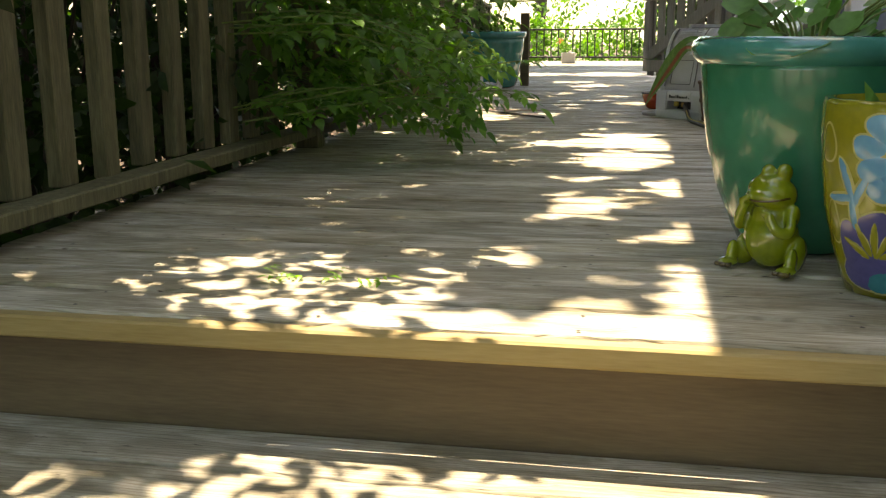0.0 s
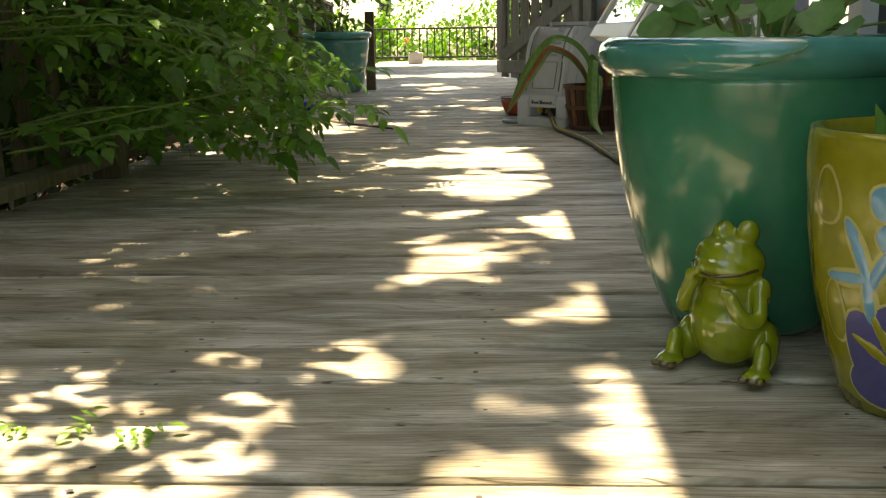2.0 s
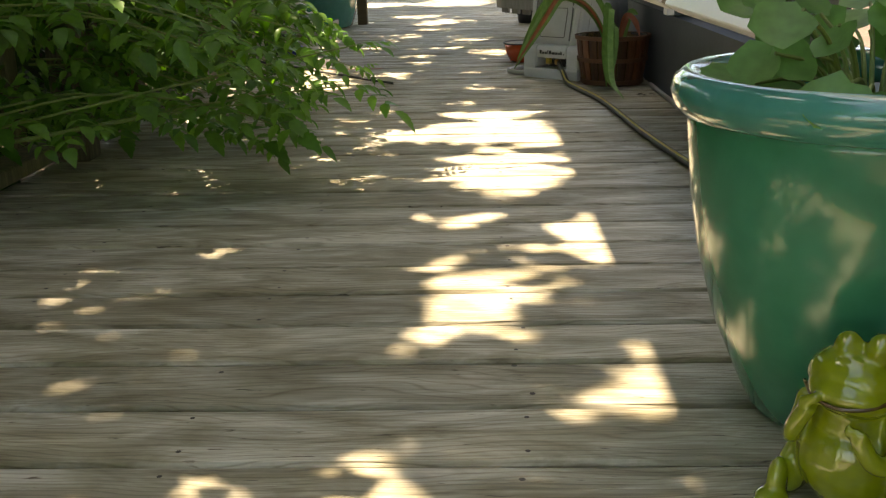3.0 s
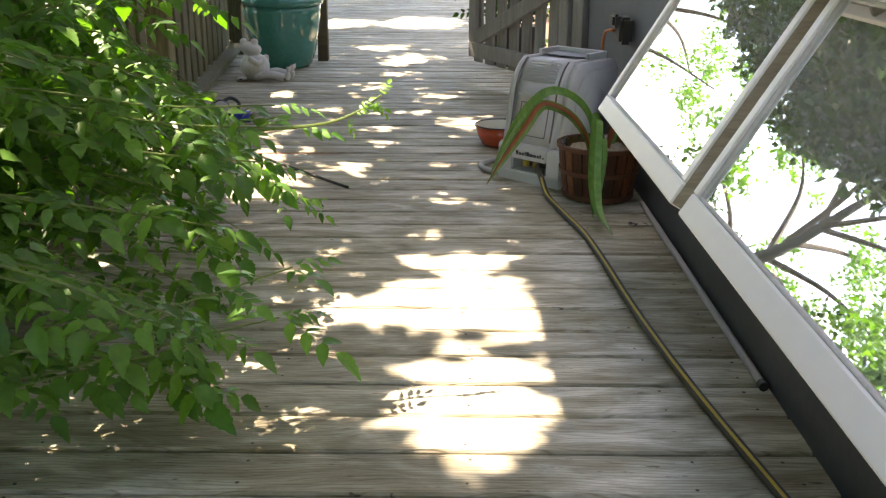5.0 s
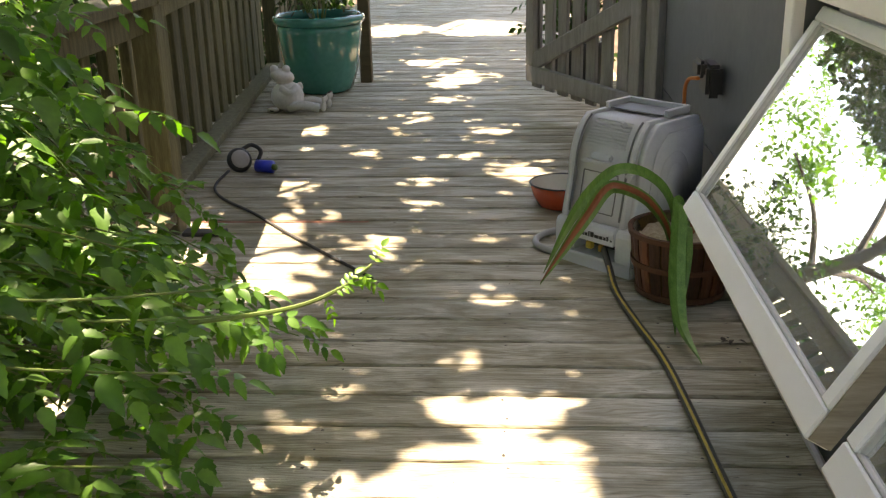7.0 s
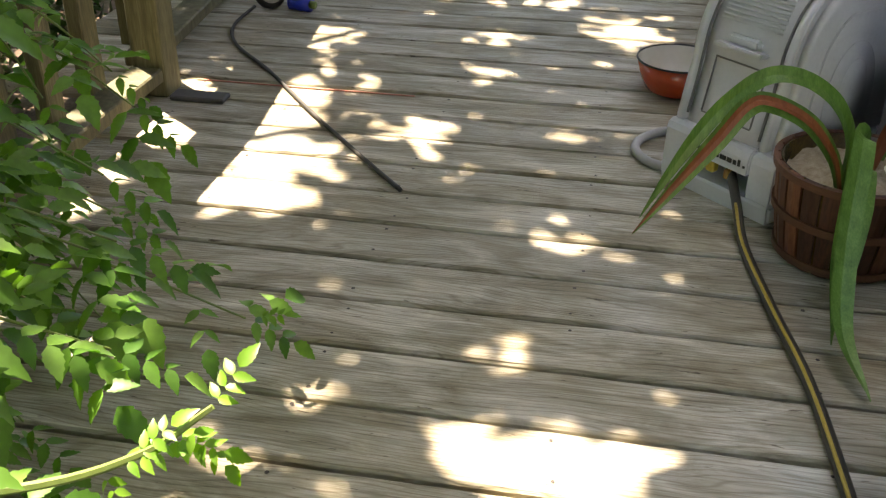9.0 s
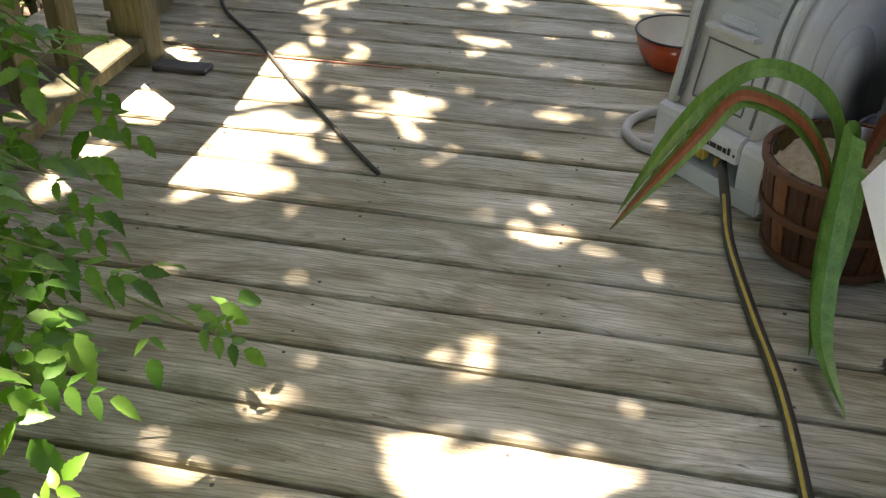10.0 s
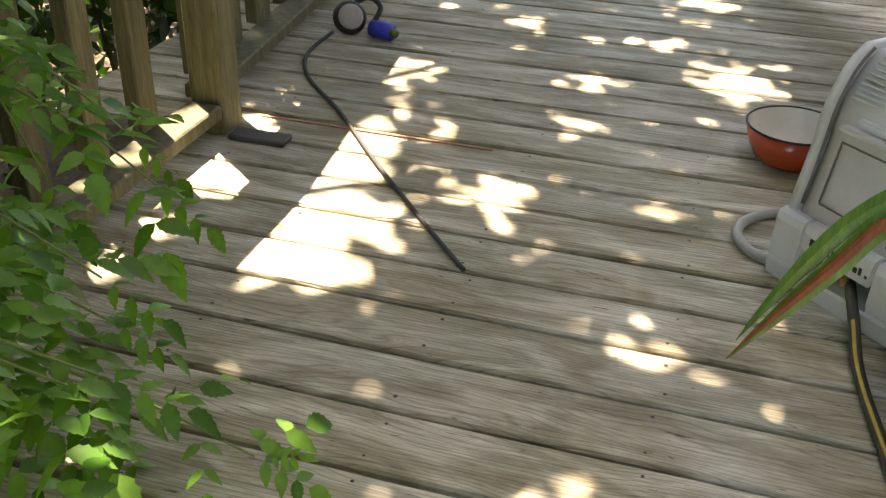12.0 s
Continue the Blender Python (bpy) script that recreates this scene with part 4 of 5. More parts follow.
ribbon([(0.30, 3.47, 0.17), (0.295, 3.43, 0.24), (0.29, 3.37, 0.20), (0.28, 3.29, 0.09)], 0.03, M_STRAP, lily)
ribbon([(0.33, 3.56, 0.16), (0.36, 3.58, 0.26), (0.39, 3.56, 0.25), (0.41, 3.52, 0.19)], 0.03, M_REDLEAF, lily, "withered rust-red leaf")
ribbon([(0.35, 3.6, 0.16), (0.38, 3.62, 0.27), (0.42, 3.64, 0.27)], 0.03, M_STRAP, lily)

debris = thing("dead_twig", "curled brown dead leaf lying on the deck", "dead leaf", (0.375, 3.19, 0.004), 20)
lv = Leaves()
for a in range(5):
    lv.blade((0.012 * a - 0.02, 0.004 * (a % 2), 0.001), (math.cos(a * 1.3), math.sin(a * 1.3), 0.35), (0, 0.3, 1), 0.028, 0.014, 0.4)
lv.done("leaf", M_BARK, debris)

outlet = thing("wall_outlet", "black weatherproof wall outlet cover with an orange cord", "outlet", (0.445, 3.9, 0.552))
part("cover", box((0.05, 0.13, 0.10), (-0.02, 0, 0), 0.012, 2), M_BLACK, outlet)
part("hood", box((0.03, 0.10, 0.05), (-0.055, 0.0, 0.035), 0.01, 2), M_BLACK, outlet)
part("cord", tube([(-0.05, 0.04, -0.005), (-0.07, 0.10, -0.02), (-0.075, 0.13, -0.07), (-0.07, 0.12, -0.16), (-0.06, 0.1, -0.3), (-0.04, 0.08, -0.5)], 0.006, 8, 6), M_ORANGE, outlet, "orange power cord", True)

gate = thing("gate", "open grey wooden picket gate with a diagonal brace", "gate", (0.405, 5.2, 0), 117.5)
GL = 1.04
part("rail", box((GL, 0.03, 0.085), (GL / 2, 0.03, 0.20), 0.004), M_GREYWOOD, gate)
part("rail", box((GL, 0.03, 0.085), (GL / 2, 0.03, 0.70), 0.004), M_GREYWOOD, gate)
for x in (0.045, GL - 0.04):
    part("stile", box((0.08, 0.03, 0.411), (x, 0.03, 0.45), 0.004), M_GREYWOOD, gate)
bm = box((0.97, 0.027, 0.085), (0, 0, 0), 0.004)
bm.transform(pose(GL / 2, 0.029, 0.45, 0, 22.5, 0))
part("brace", bm, M_GREYWOOD, gate, "diagonal brace")
for k in range(8):
    part("picket", box((0.085, 0.018, 0.64), (0.05 + k * 0.134, 0.003, 0.445), 0.003), M_GREYWOOD, gate)
part("hinge_post", box((0.09, 0.09, 0.95), (-0.05, -0.02, 0.475), 0.004), M_GREYWOOD, gate, "weathered hinge post")
for z in (0.2, 0.7):
    part("hinge", box((0.12, 0.006, 0.03), (0.03, 0.049, z), 0.002), M_IRON, gate, "black strap hinge")

# ---- things along the fence ----
far_pot = thing("planter_pot", "large blue-teal glazed planter pot standing by the fence", "plant pot", (-1.08, 6.75, 0))
far_pot.matrix_basis = pose(-1.32, 6.72, 0) @ Matrix.Diagonal((1.0, 1.0, 1.03, 1))
part("body", lathe([(0, 0.004), (0.17, 0.004), (0.185, 0.02), (0.21, 0.1), (0.235, 0.22), (0.25, 0.34), (0.252, 0.39), (0.235, 0.39), (0.2, 0.1), (0, 0.08)], 48), M_TEALRIM, far_pot, "", True)
part("rim", lathe([(0.248, 0.385), (0.265, 0.39), (0.272, 0.41), (0.268, 0.43), (0.25, 0.438), (0.236, 0.43), (0.234, 0.385), (0.248, 0.385)], 48), M_TEALRIM, far_pot, "rolled rim", True)
part("soil", lathe([(0, 0.37), (0.235, 0.36)], 32), M_SOIL, far_pot)
rust_post = thing("rusty_post", "dark rust-brown wooden post behind the far pot", "post")
part("post", box((0.07, 0.07, 0.6), (-1.09, 6.98, 0.3), 0.004), M_RISER, rust_post)
frog_statue("reclining_frog_figurine", "white ceramic reclining frog figurine on the deck by the fence", (-1.40, 6.12, 0.001), -8, 0.225, M_CERAMIC, M_IRON, "reclining")

leash = thing("dog_leash", "grey and black retractable dog leash with a blue bag holder", "leash")
case = lathe([(0, -0.022), (0.05, -0.022), (0.062, -0.014), (0.066, 0.0), (0.062, 0.014), (0.05, 0.022), (0, 0.022)], 28)
case.transform(pose(-1.335, 4.86, 0.054, 0, 62, -55) @ Matrix.Diagonal((0.82, 0.82, 0.9, 1)))
part("case", case, M_BLACK, leash, "black rubber leash case", True)
disc = lathe([(0, 0.027), (0.035, 0.0265), (0.048, 0.0225), (0.05, 0.02)], 28)
disc.transform(pose(-1.335, 4.86, 0.054, 0, 62, -55) @ Matrix.Diagonal((0.82, 0.82, 0.9, 1)))
part("side_disc", disc, M_GREYHOSE, leash, "pale grey round case side", True)
part("grip", tube([(-1.335, 4.90, 0.088), (-1.30, 4.94, 0.10), (-1.26, 4.935, 0.075), (-1.265, 4.895, 0.04)], 0.009, 8, 6), M_BLACK, leash, "", True)
part("bag_holder", tube([(-1.262, 4.865, 0.028), (-1.19, 4.845, 0.028)], 0.026, 14, 1), M_BLUE, leash, "blue bag dispenser", True)
part("bag_end", tube([(-1.19, 4.845, 0.028), (-1.172, 4.84, 0.026)], 0.013, 10, 1), M_STEM, leash, "pale green bag end", True)
part("cord", tube([(-1.36, 4.78, 0.03), (-1.378, 4.63, 0.008), (-1.30, 4.46, 0.007), (-1.128, 4.266, 0.007), (-0.92, 4.0, 0.007), (-0.713, 3.751, 0.007), (-0.60, 3.62, 0.007)], 0.0055, 6, 8), M_CORD, leash, "dark flat leash cord", True)

scrap = thing("slate_scrap", "flat dark grey slate scrap beside the fence post", "slate")
part("plate", box((0.15, 0.055, 0.014), (-1.245, 4.045, 0.008), 0.003), M_SLATE, scrap)
chalk = thing("red_line", "faded red chalk line across the deck boards", "chalk line")
part("line", box((0.62, 0.006, 0.002), (-1.0, 4.178, 0.0025), 0), M_REDLINE, chalk)


# ---- plants ----
def pinnate(lv, base, way, face, size, pairs, rng, tip=True):
    """A compound leaf: pairs of leaflets along a stalk, one at the tip."""
    way, face = Vector(way).normalized(), Vector(face).normalized()
    side = way.cross(face).normalized()
    base = Vector(base)
    for k in range(pairs):
        u = (k + 0.7) / (pairs + 0.5)
        p = base + way * size * 1.9 * u - face * size * 0.35 * u * u
        s = size * rng.uniform(0.75, 1.0) * (1 - 0.25 * abs(u - 0.45))
        for q in (-1, 1):
            d = (side * q * 1.0 + way * 0.55 - face * rng.uniform(0.0, 0.35)).normalized()
            lv.blade(p, d, face + rand_dir(rng) * 0.3, s, s * 0.52, rng.uniform(0.1, 0.4), 1)
    p = base + way * size * 1.9 - face * size * 0.35
    lv.blade(p, way - face * 0.3, face + rand_dir(rng) * 0.25, size * 1.15, size * 0.66, 0.28, 1)
    return base, base + way * size * 1.9 - face * size * 0.35


def vine_branch(lv, stems, points, size, rng, step=0.075, thick=0.005):
    line = smooth_path(points, 10)
    stems.append((points, thick))
    gone, side_sign = 0.0, 1
    for a, b in zip(line, line[1:]):
        gone += (b - a).length
        if gone > step:
            gone = 0.0
            side_sign = -side_sign
            way = (b - a).normalized()
            out = way.cross(Vector((0, 0, 1)))
            out = out.normalized() * side_sign if out.length > 0.1 else rand_dir(rng)
            d = out + way * rng.uniform(0.1, 0.8) + Vector((0, 0, rng.uniform(-0.4, 0.35)))
            face = Vector((rng.uniform(-0.35, 0.35), rng.uniform(-0.5, 0.1), 1))
            pinnate(lv, b, d, face, size * rng.uniform(0.75, 1.2), rng.choice((2, 2, 3)), rng)
    way = (line[-1] - line[-3]).normalized()
    pinnate(lv, line[-1], way, (0, -0.3, 1), size * 0.8, 3, rng)


rng = random.Random(21)
vine = thing("climbing_vine", "lush green vine with compound leaves arching over the fence", "vine")
lv, stems = Leaves(), []
BRANCHES = [
    [(-1.45, 1.9, 0.55), (-1.1, 1.95, 0.62), (-0.78, 2.05, 0.56), (-0.55, 2.12, 0.54)],
    [(-1.45, 2.3, 0.6), (-1.15, 2.4, 0.75), (-0.95, 2.46, 0.80), (-0.82, 2.5, 0.76)],
    [(-1.4, 1.6, 0.5), (-1.1, 1.75, 0.5), (-0.85, 1.9, 0.42), (-0.7, 2.0, 0.36)],
    [(-1.45, 2.7, 0.45), (-1.2, 2.8, 0.5), (-1.0, 2.85, 0.4), (-0.86, 2.9, 0.30)],
    [(-1.4, 2.5, 0.35), (-1.1, 2.75, 0.36), (-0.85, 2.85, 0.24), (-0.66, 2.87, 0.16)],
    [(-1.4, 1.5, 0.45), (-1.05, 1.55, 0.46), (-0.82, 1.58, 0.40), (-0.68, 1.6, 0.33)],
    [(-1.3, 1.5, 0.2), (-0.9, 1.6, 0.28), (-0.66, 1.72, 0.32), (-0.52, 1.82, 0.34)],
    [(-1.45, 2.1, 0.8), (-1.25, 2.2, 0.92), (-1.05, 2.35, 0.95), (-0.92, 2.45, 0.86)],
    [(-1.45, 1.4, 0.75), (-1.25, 1.6, 0.82), (-1.05, 1.8, 0.75), (-0.9, 2.0, 0.64)],
    [(-1.4, 2.0, 0.3), (-1.15, 2.1, 0.28), (-0.95, 2.2, 0.2), (-0.8, 2.3, 0.12)],
    [(-1.4, 2.9, 0.6), (-1.25, 3.05, 0.62), (-1.1, 3.15, 0.52), (-1.0, 3.2, 0.4)],
    [(-1.4, 1.5, 0.2), (-1.1, 1.6, 0.26), (-0.85, 1.68, 0.22), (-0.7, 1.72, 0.16)],
    [(-1.45, 1.75, 0.75), (-1.2, 2.0, 0.72), (-0.98, 2.2, 0.66), (-0.8, 2.36, 0.55)],
    [(-1.45, 2.95, 0.3), (-1.2, 3.0, 0.25), (-1.05, 2.98, 0.15), (-0.95, 2.95, 0.07)],
    [(-1.4, 2.75, 0.8), (-1.2, 2.8, 0.7), (-1.05, 2.82, 0.5), (-0.95, 2.8, 0.3)],
    [(-1.35, 2.5, 0.5), (-1.1, 2.55, 0.45), (-0.92, 2.55, 0.32), (-0.82, 2.55, 0.2)],
    [(-1.4, 3.0, 0.75), (-1.25, 3.05, 0.7), (-1.12, 3.05, 0.55), (-1.02, 3.02, 0.42)],
    [(-1.3, 2.3, 0.4), (-1.05, 2.35, 0.38), (-0.86, 2.4, 0.3), (-0.74, 2.42, 0.22)],
    [(-1.42, 2.45, 0.55), (-1.15, 2.6, 0.52), (-0.92, 2.7, 0.42), (-0.78, 2.76, 0.34)],
    [(-1.42, 2.3, 0.5), (-1.1, 2.4, 0.5), (-0.85, 2.48, 0.42), (-0.69, 2.56, 0.32)],
    [(-1.42, 2.9, 0.6), (-1.2, 3.05, 0.56), (-1.05, 3.12, 0.46), (-0.94, 3.15, 0.36)],
    [(-1.42, 2.8, 0.55), (-1.2, 2.88, 0.52), (-1.02, 2.9, 0.44), (-0.88, 2.92, 0.35)],
    [(-1.42, 2.6, 0.85), (-1.2, 2.65, 0.75), (-1.05, 2.7, 0.6), (-0.95, 2.72, 0.46)],
]
for b in BRANCHES:
    for copy in range(1 if b[-1][1] > 2.8 else 3):
        j = Vector((rng.uniform(-0.2, -0.02), rng.uniform(-0.16, 0.12), rng.uniform(-0.12, 0.10))) if copy else Vector((0, 0, 0))
        pts = [Vector(p) + j * (0.4 + 0.25 * k) for k, p in enumerate(b)]
        for p in pts:
            p.z = max(p.z, 0.06)
        vine_branch(lv, stems, pts, rng.uniform(0.044, 0.066), rng, 0.05, 0.0032)
lv.done("foliage", M_VINE, vine, "mid-green serrated leaflets")
lv = Leaves()
for k in range(480):
    y = rng.uniform(1.7, 3.3)
    p = Vector((-1.33 + rng.gauss(0, 0.09), y, rng.uniform(0.15, 0.98)))
    pinnate(lv, p, (rng.uniform(0.1, 1), rng.uniform(-0.8, 0.5), rng.uniform(-0.7, 0.3)), (rng.uniform(0, 0.6), rng.uniform(-0.6, 0.1), 1), rng.uniform(0.042, 0.062), rng.choice((2, 3, 3)), rng)
lv.done("inner_foliage", M_VINE, vine, "shaded inner leaflets along the fence")
for pts, r in stems:
    part("stem", tube(pts, r, 6, 6, taper=0.5), M_STEM, vine)
lv = Leaves()
sprig = [(-0.66, 2.08, 0.54), (-0.5, 2.13, 0.545), (-0.42, 2.15, 0.57), (-0.375, 2.17, 0.60)]
part("stem", tube(sprig, 0.004, 6, 6, taper=0.5), M_STEM, vine)
for b, w in (((-0.42, 2.15, 0.57), (0.5, 0.2, 0.6)), ((-0.43, 2.145, 0.565), (0.6, 0.1, 0.3)), ((-0.40, 2.16, 0.58), (0.9, 0.0, -0.1)), ((-0.375, 2.17, 0.6), (0.3, 0.3, 0.6)), ((-0.39, 2.16, 0.59), (0.8, -0.1, -0.8)), ((-0.44, 2.14, 0.56), (0.2, 0.1, -0.9))):
    pinnate(lv, b, w, (0, -0.5, 1), 0.017, 3, rng)
lv.done("young_shoot", M_SPRIG, vine, "bright yellow-green young leaves")
lv = Leaves()
for b in ((-0.64, 2.868, 0.165),):
    pinnate(lv, b, (0.9, 0.1, 0.3), (0, -0.4, 1), 0.022, 3, rng)
lv.done("young_shoot", M_SPRIG, vine, "bright yellow-green young leaves")
fallen = thing("fallen_sprig", "small green leafy sprig lying on the deck", "leaves", (-0.66, 0.12, 0.003))
lv = Leaves()
for k in range(9):
    pinnate(lv, (0.03 * k - 0.12, rng.uniform(-0.03, 0.03), 0.004), (rng.uniform(-1, 1), rng.uniform(-0.5, 0.5), 0.12), (0, 0, 1), 0.019, 2, rng)
lv.done("leaves", M_SPRIG, fallen)

# dark shrub in a pot behind the gate
gate_pot = thing("planter_pot", "dark plastic plant pot standing behind the gate", "plant pot", (0.2, 6.85, 0))
part("body", lathe([(0, 0.003), (0.14, 0.003), (0.17, 0.2), (0.175, 0.26), (0.155, 0.26), (0.15, 0.2), (0, 0.19)], 32), M_BLACK, gate_pot, "", True)
part("soil", lathe([(0, 0.24), (0.155, 0.235)], 24), M_SOIL, gate_pot)
gate_shrub = thing("potted_shrub", "dense dark red-green shrub shading the gate from behind", "plant", (0.2, 6.85, 0.238))
lv = Leaves()
for k in range(26):
    a, h = rng.uniform(0, 6.28), rng.uniform(0.1, 0.75)
    tip = Vector((0.27 * math.cos(a), 0.27 * math.sin(a), h))
    part("stem", tube([(0.03 * math.cos(a), 0.03 * math.sin(a), 0), tip * 0.5 + Vector((0, 0, 0.1)), tip], 0.005, 5, 4, taper=0.5), M_BARK, gate_shrub)
    for q in range(7):
        pinnate(lv, tip * (0.35 + 0.11 * q), rand_dir(rng, -0.1), rand_dir(rng, 1), 0.055, 2, rng)
lv.done("foliage", M_SHADELEAF, gate_shrub)

# plant in the far pot
far_plant = thing("potted_shrub", "leafy green shrub growing in the far teal pot", "plant", (-1.32, 6.72, 0.37))
lv = Leaves()
for k in range(16):
    a, h = rng.uniform(0, 6.28), rng.uniform(0.25, 0.75)
    tip = Vector((0.3 * math.cos(a), 0.3 * math.sin(a), h))
    part("stem", tube([(0.03 * math.cos(a), 0.03 * math.sin(a), 0), tip * 0.5 + Vector((0, 0, 0.1)), tip], 0.004, 5, 4, taper=0.5), M_STEM, far_plant)
    for q in range(5):
        pinnate(lv, tip * (0.45 + 0.14 * q), rand_dir(rng, 0.2), (0, 0, 1), 0.045, 2, rng)
lv.done("foliage", M_SHADELEAF, far_plant)


def leaf_cloud(lv, centre, radii, n, size, rng, up=0.3):
    """Leaves in uneven clumps round many small centres."""
    for _ in range(max(1, n // 40)):
        d = rand_dir(rng) * rng.uniform(0.35, 1.0)
        c = Vector(centre) + Vector((d.x * radii[0], d.y * radii[1], d.z * radii[2]))
        cr = 0.32 * min(radii) + 0.05
        for _ in range(40):
            p = c + rand_dir(rng) * cr * rng.uniform(0.2, 1)
            s = size * rng.uniform(0.6, 1.3)
            lv.flat(p, rand_dir(rng, -0.3), rand_dir(rng, 1.0), s, s * 0.55)


# dense shrubs on the garden side of the fence
# also tall unseen rows, rear and gate-side shrubs added to block sky light
for y0, x0, h in ((-0.6, -2.3, 1.1), (0.6, -2.2, 1.3), (1.7, -2.3, 1.2), (2.8, -2.4, 1.0), (4.0, -2.6, 0.7), (5.4, -2.6, 0.6), (7.0, -2.5, 0.7), (8.6, -2.3, 0.9), (10.2, -2.2, 1.0), (0.0, -3.3, 2.1), (1.4, -3.4, 2.2), (2.8, -3.5, 1.7), (-1.6, -2.4, 1.8), (0.7, -4.2, 2.4), (2.2, -4.4, 2.2), (-0.9, -4.0, 2.2), (-2.6, -3.0, 2.0), (-4.2, 0.1, 1.6), (-4.0, 1.3, 1.8), (-3.6, 2.5, 1.8), (5.0, -3.3, 1.5), (6.6, -3.5, 1.5), (8.2, -3.5, 1.6), (9.8, -3.4, 1.5), (11.4, -3.4, 1.6), (0.0, -1.95, 1.6), (1.2, -1.95, 1.7), (2.3, -2.0, 1.6), (-1.2, -2.1, 1.7), (7.1, 0.95, 1.5), (8.4, 1.05, 1.5)):
    sh = thing("garden_shrub", "dense green shrub round the deck, leaves darkened for shade", "shrub", (x0, y0, -0.56), group="shrubs behind the fence")
    lv = Leaves()
    for _ in range(7):
        a = rng.uniform(0, 6.28)
        part("branch", tube([(0, 0, 0), (0.2 * math.cos(a), 0.2 * math.sin(a), 0.4 * h), (0.5 * math.cos(a), 0.5 * math.sin(a), h)], 0.014, 6, 5, taper=0.4), M_BARK, sh)
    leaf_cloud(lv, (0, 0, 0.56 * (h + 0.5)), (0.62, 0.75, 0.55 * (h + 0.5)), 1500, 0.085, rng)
    lv.done("foliage", M_SHADELEAF, sh)


def tree(at, height, crown, label, seed, n, size, mat):
    r = random.Random(seed)
    t = thing("tree", label, "tree", at, group="garden trees")
    pts = [(0, 0, 0), (0.15, 0.05, height * 0.35), (0.05, -0.1, height * 0.65), (0.1, 0.1, height)]
    part("trunk", tube(pts, 0.03 * height + 0.03, 10, 6, taper=0.35), M_BARK, t, smooth=True)
    lv = Leaves()
    for k in range(9):
        a, z = 2 * math.pi * k / 9 + r.uniform(-0.3, 0.3), height * r.uniform(0.55, 0.95)
        e = Vector((crown * 0.8 * math.cos(a), crown * 0.8 * math.sin(a), z + crown * r.uniform(-0.1, 0.5)))
        part("limb", tube([(0.08, 0, z * 0.85), e * 0.5 + Vector((0, 0, z * 0.48)), e], 0.012 * height, 6, 5, taper=0.3), M_BARK, t)
        leaf_cloud(lv, e, (crown * 0.42, crown * 0.42, crown * 0.3), n // 9, size, r)
    lv.done("crown", mat, t)
    return t


# trees beside and behind the camera are unseen, added to block sky light
for k, (x, y, h, c) in enumerate(((-6.0, 7.5, 3.4, 1.9), (-8.5, 11.5, 5.0, 2.6), (-5.5, 14.0, 4.5, 2.2), (-11.0, 6.0, 5.5, 2.8), (-2.5, 21.0, 5.0, 2.8), (2.5, 21.0, 5.0, 2.8), (-7.0, 2.5, 4.0, 2.0), (-9.0, -2.0, 5.0, 2.6), (-4.2, -2.2, 3.6, 1.8), (-3.4, -4.8, 3.8, 1.9), (-6.0, 0.2, 4.2, 2.0), (-1.6, -5.2, 4.4, 2.3), (1.6, -5.6, 4.6, 2.4), (-0.2, -8.0, 6.0, 3.2), (3.6, -3.4, 4.0, 2.0))):
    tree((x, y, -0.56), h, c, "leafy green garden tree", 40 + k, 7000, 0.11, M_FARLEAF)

# sunlit bushes past the end of the deck
for x, y, s in ((-2.8, 16.4, 0.9), (-1.8, 16.7, 1.0), (-0.7, 16.3, 0.9), (0.3, 16.8, 1.1), (1.4, 16.4, 1.0), (-3.6, 16.8, 1.1), (-1.2, 18.5, 1.6), (0.8, 18.9, 1.7), (-2.6, 13.4, 0.9), (-4.5, 12.0, 1.0), (-5.0, 9.5, 0.9), (-5.6, 7.0, 0.9), (-5.2, 4.5, 0.9)):
    sh = thing("garden_bush", "sunlit yellow-green bush past the railing", "bush", (x, y, -0.56), group="bushes past the deck")
    lv = Leaves()
    part("branch", tube([(0, 0, 0), (0.05, 0, 0.3), (0, 0.1, 0.7)], 0.03, 6, 4, taper=0.4), M_BARK, sh)
    leaf_cloud(lv, (0, 0, 0.75 * s), (0.75 * s, 0.6 * s, 0.75 * s), 1300, 0.10, rng)
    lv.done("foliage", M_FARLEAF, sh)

# railing across the far end of the deck
railing = thing("railing", "dark thin-baluster railing across the far end of the deck", "railing", kind="structure")
part("top_rail", box((2.8, 0.06, 0.03), (-0.72, 15.0, 0.50), 0.004), M_IRON, railing)
part("bottom_rail", box((2.8, 0.04, 0.03), (-0.72, 15.0, 0.06), 0.004), M_IRON, railing)
for k in range(24):
    part("baluster", box((0.02, 0.02, 0.41), (-2.05 + 0.117 * k, 15.0, 0.28), 0.002), M_IRON, railing)
planter = thing("planter_box", "small pale planter box with orange flowers near the railing", "planter", (-1.2, 13.6, 0))
part("box", box((0.2, 0.16, 0.16), (0, 0, 0.081), 0.01), M_GREYHOSE, planter)
lv = Leaves()
leaf_cloud(lv, (-0.12, 0, 0.24), (0.16, 0.12, 0.1), 160, 0.05, rng)
lv.done("foliage", M_FARLEAF, planter)
lv = Leaves()
leaf_cloud(lv, (-0.15, 0, 0.3), (0.06, 0.05, 0.04), 40, 0.04, rng)
lv.done("flowers", M_PINK, planter, "orange-red blossoms")

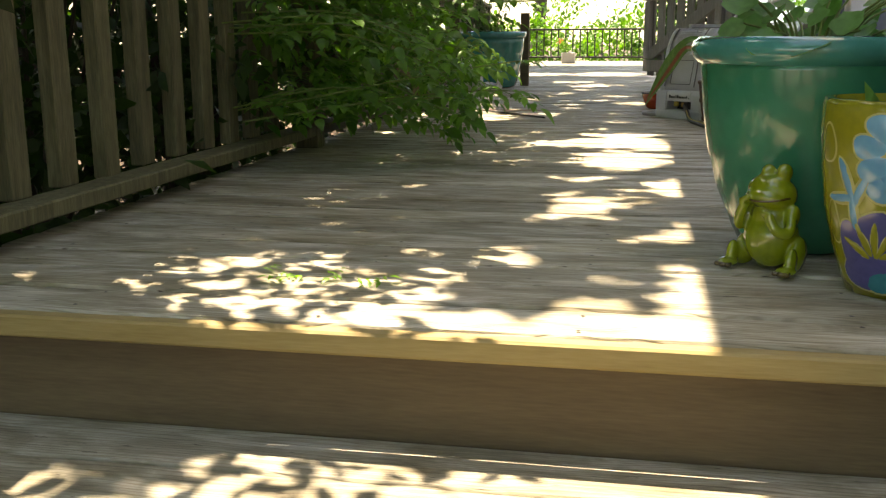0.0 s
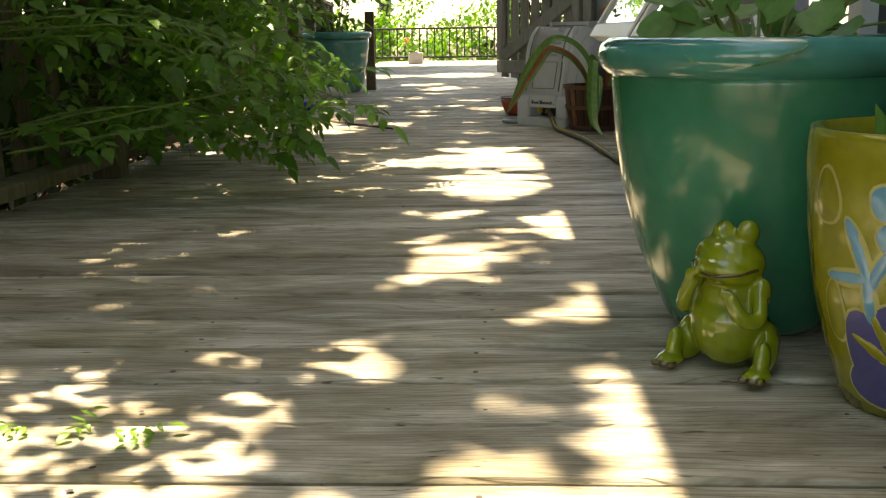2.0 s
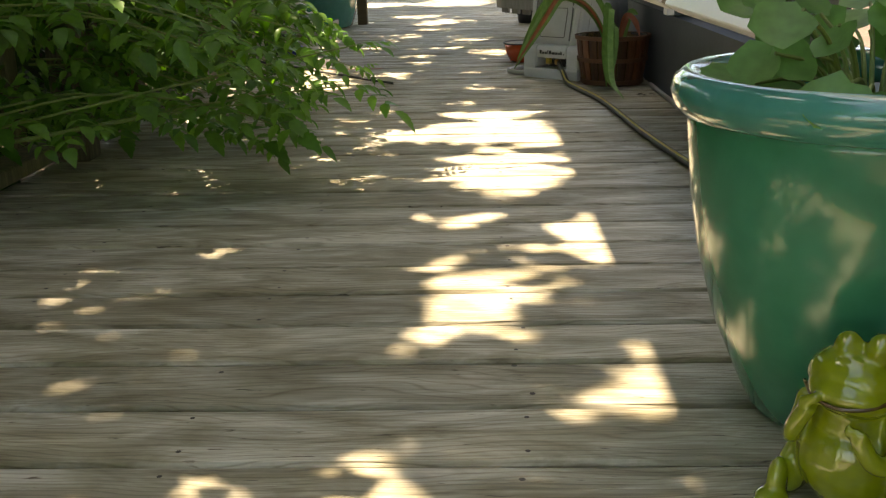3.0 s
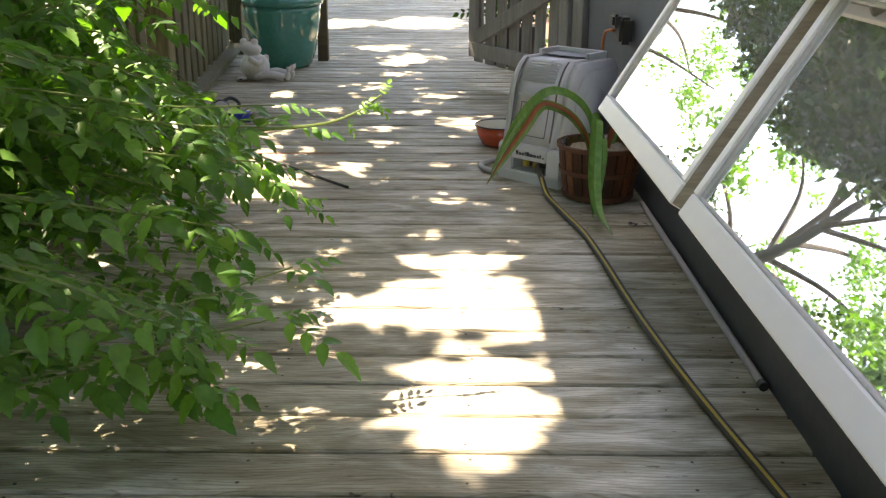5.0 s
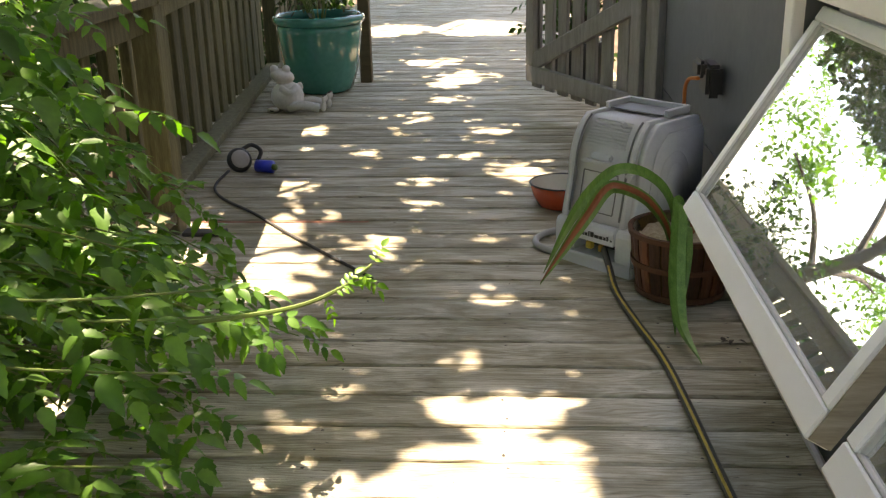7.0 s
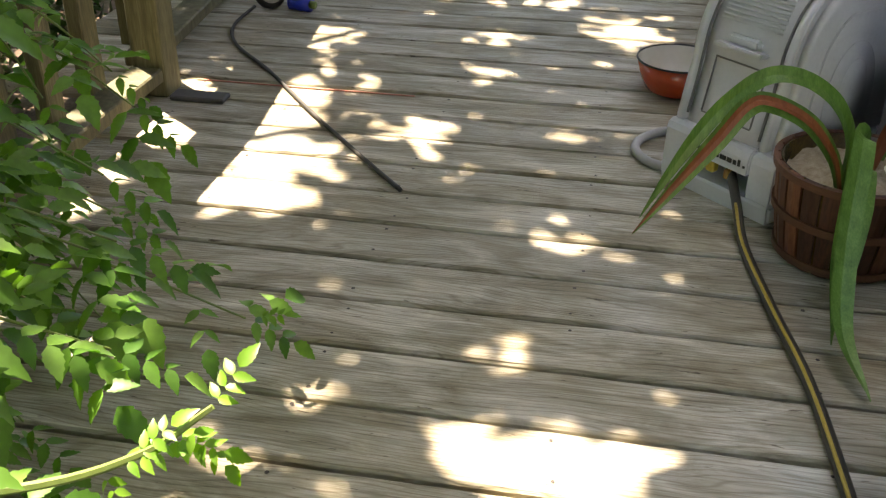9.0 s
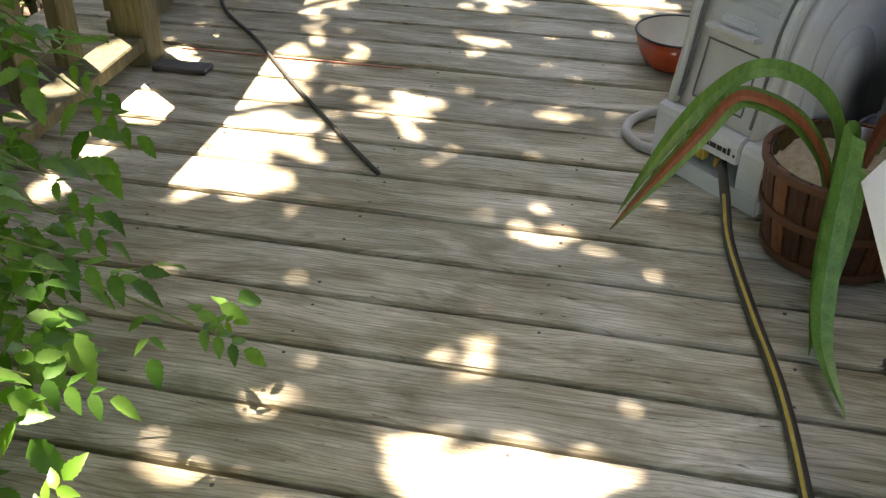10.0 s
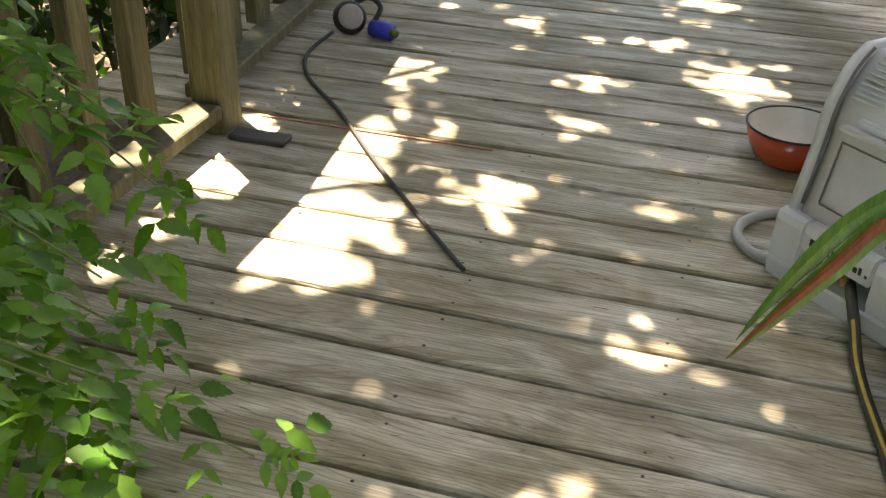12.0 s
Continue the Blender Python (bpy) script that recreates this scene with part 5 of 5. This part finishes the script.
# deck shade tree added out of view; its crown openings shape the sun patches
shade_tree = thing("tree", "out-of-view broad tree added to shade and dapple the deck", "tree", (-3.6, 3.5, -0.56))
part("trunk", tube([(0, 0, 0), (0.1, 0.1, 1.4), (0.3, 0.0, 2.8), (0.4, 0.1, 4.4)], 0.16, 12, 6, taper=0.5), M_BARK, shade_tree, smooth=True)
for k in range(12):
    y = -3.0 + 0.95 * k
    part("limb", tube([(0.3, 0, 2.4 + 0.1 * (k % 3)), (0.9, y * 0.55, 3.7), (1.6, y, 4.0 + 0.2 * (k % 2))], 0.05, 7, 6, taper=0.3), M_BARK, shade_tree)
GAPS = [(-0.51, -0.1, 0.15, 0.07), (-0.24, -0.09, 0.21, 0.09), (-0.06, -0.1, 0.1, 0.09), (-0.39, 0.34, 0.06, 0.07), (-0.04, 0.21, 0.08, 0.07), (0.0, 0.09, 0.05, 0.08), (-0.26, 1.01, 0.11, 0.17), (0.02, 0.6, 0.07, 0.17), (0.0, 1.29, 0.11, 0.15), (-0.2, 1.91, 0.19, 0.22), (-0.53, 2.42, 0.1, 0.17), (-0.24, 2.55, 0.2, 0.22), (-0.03, 2.4, 0.06, 0.2), (-0.2, 2.85, 0.2, 0.08), (-0.13, 2.05, 0.14, 0.12)]
GAPS += [(-0.94, 3.69, 0.13, 0.28), (-0.64, 3.94, 0.09, 0.13), (-1.12, 4.6, 0.1, 0.14), (-0.14, 4.85, 0.1, 0.17), (-0.5, 4.36, 0.08, 0.05), (-0.39, 5.11, 0.08, 0.06), (-0.53, 7.05, 0.18, 0.3), (-0.72, 7.72, 0.23, 0.19), (-0.7, 5.91, 0.07, 0.11), (-1.22, 5.66, 0.11, 0.13), (-1.2, 9.4, 0.3, 0.4), (-0.5, 9.5, 0.4, 0.6), (-0.45, -0.55, 0.85, 0.36), (-1.3, 3.9, 0.12, 0.5), (-0.3, -0.12, 0.42, 0.12), (-0.72, 2.1, 0.09, 0.11), (-0.9, 2.45, 0.10, 0.12), (-1.02, 1.8, 0.15, 0.2), (-1.1, 2.85, 0.14, 0.15), (-0.58, 1.84, 0.07, 0.08)]
GAPS += [(-1.0, 4.05, 0.12, 0.2), (-1.02, 3.8, 0.1, 0.15), (-0.22, -0.1, 0.3, 0.13), (-0.75, 0.12, 0.38, 0.2), (-0.55, 4.75, 0.09, 0.06), (-0.85, 5.2, 0.08, 0.1), (-0.3, 5.6, 0.1, 0.1), (-0.95, 4.25, 0.06, 0.05), (-0.25, 4.05, 0.05, 0.05), (-0.6, 6.4, 0.1, 0.08), (-0.3, 1.45, 0.05, 0.06), (-0.62, 2.75, 0.07, 0.05), (-0.2, 3.5, 0.03, 0.03)]
lv = Leaves()
rg = random.Random(77)
made = 0
while made < 44000:
    z = rg.uniform(2.7, 4.4)
    dx, dy = rg.uniform(-2.6, 0.2), rg.uniform(-2.2, 12.5)
    wob = 0.95 + 0.6 * noise.noise(Vector((dx * 7, dy * 7, 3)))
    if any(((dx - cx) / (a + 0.045)) ** 2 + ((dy - cy) / (b + 0.045)) ** 2 < wob for cx, cy, a, b in GAPS):
        continue
    if dx > -0.95 - 0.1 * dy and rg.random() < 0.1:
        made += 1
        continue
    p = Vector((dx - 0.38 * z + 3.6, dy + 0.31 * z - 3.5, z + 0.56))
    s = rg.uniform(0.09, 0.175)
    lv.flat(p, rand_dir(rg), rand_dir(rg, 2.5), s, s * 0.68)
    made += 1
# more unseen leaves, added to keep the sun off the garden shrubs
for _ in range(9000):
    z, dx, dy = rg.uniform(3.2, 5.0), rg.uniform(-7.0, -2.4), rg.uniform(-3.0, 5.0)
    s = rg.uniform(0.14, 0.3)
    lv.flat(Vector((dx - 0.38 * z + 3.6, dy + 0.31 * z - 3.5, z + 0.56)), rand_dir(rg), rand_dir(rg, 2.5), s, s * 0.68)
lv.done("crown", M_SHADELEAF, shade_tree)
# unseen low bough added over the head of the steps for crisp leaf shadows
part("limb", tube([(0.3, 0, 2.2), (1.0, -1.6, 2.5), (1.9, -2.6, 2.45), (2.5, -3.2, 2.4)], 0.014, 7, 6, taper=0.3), M_BARK, shade_tree)
lv = Leaves()
made = 0
while made < 900:
    z = rg.uniform(1.4, 1.7)
    dx, dy = rg.uniform(-1.2, -0.12), rg.uniform(-0.75, 0.42)
    thick = 0.42 - (dx + 0.6) * 1.5 + (0.45 if dy > 0.02 else 0.0) + 0.7 * noise.noise(Vector((dx * 9, dy * 9, 8)))
    if rg.random() > thick:
        made += 0.25
        continue
    s = rg.uniform(0.055, 0.085)
    lv.flat(Vector((dx - 0.38 * z + 3.6, dy + 0.31 * z - 3.5, z + 0.56)), rand_dir(rg), rand_dir(rg, 2.5), s, s * 0.6)
    made += 1
lv.done("bough_shadow_leaves", M_SHADELEAF, shade_tree)
# unseen outer boughs added over the head of the fence to block sky light
part("limb", tube([(0.3, 0, 2.3), (1.2, -2.2, 2.7), (1.9, -3.6, 2.75), (2.2, -4.6, 2.6)], 0.02, 7, 6, taper=0.3), M_BARK, shade_tree)
lv = Leaves()
for _ in range(3200):
    s = rg.uniform(0.07, 0.12)
    lv.flat(Vector((rg.uniform(1.1, 2.7), rg.uniform(-4.9, -3.4), rg.uniform(2.15, 3.1))), rand_dir(rg), rand_dir(rg, 2.0), s, s * 0.62)
lv.done("sky_blocking_leaves", M_SHADELEAF, shade_tree)
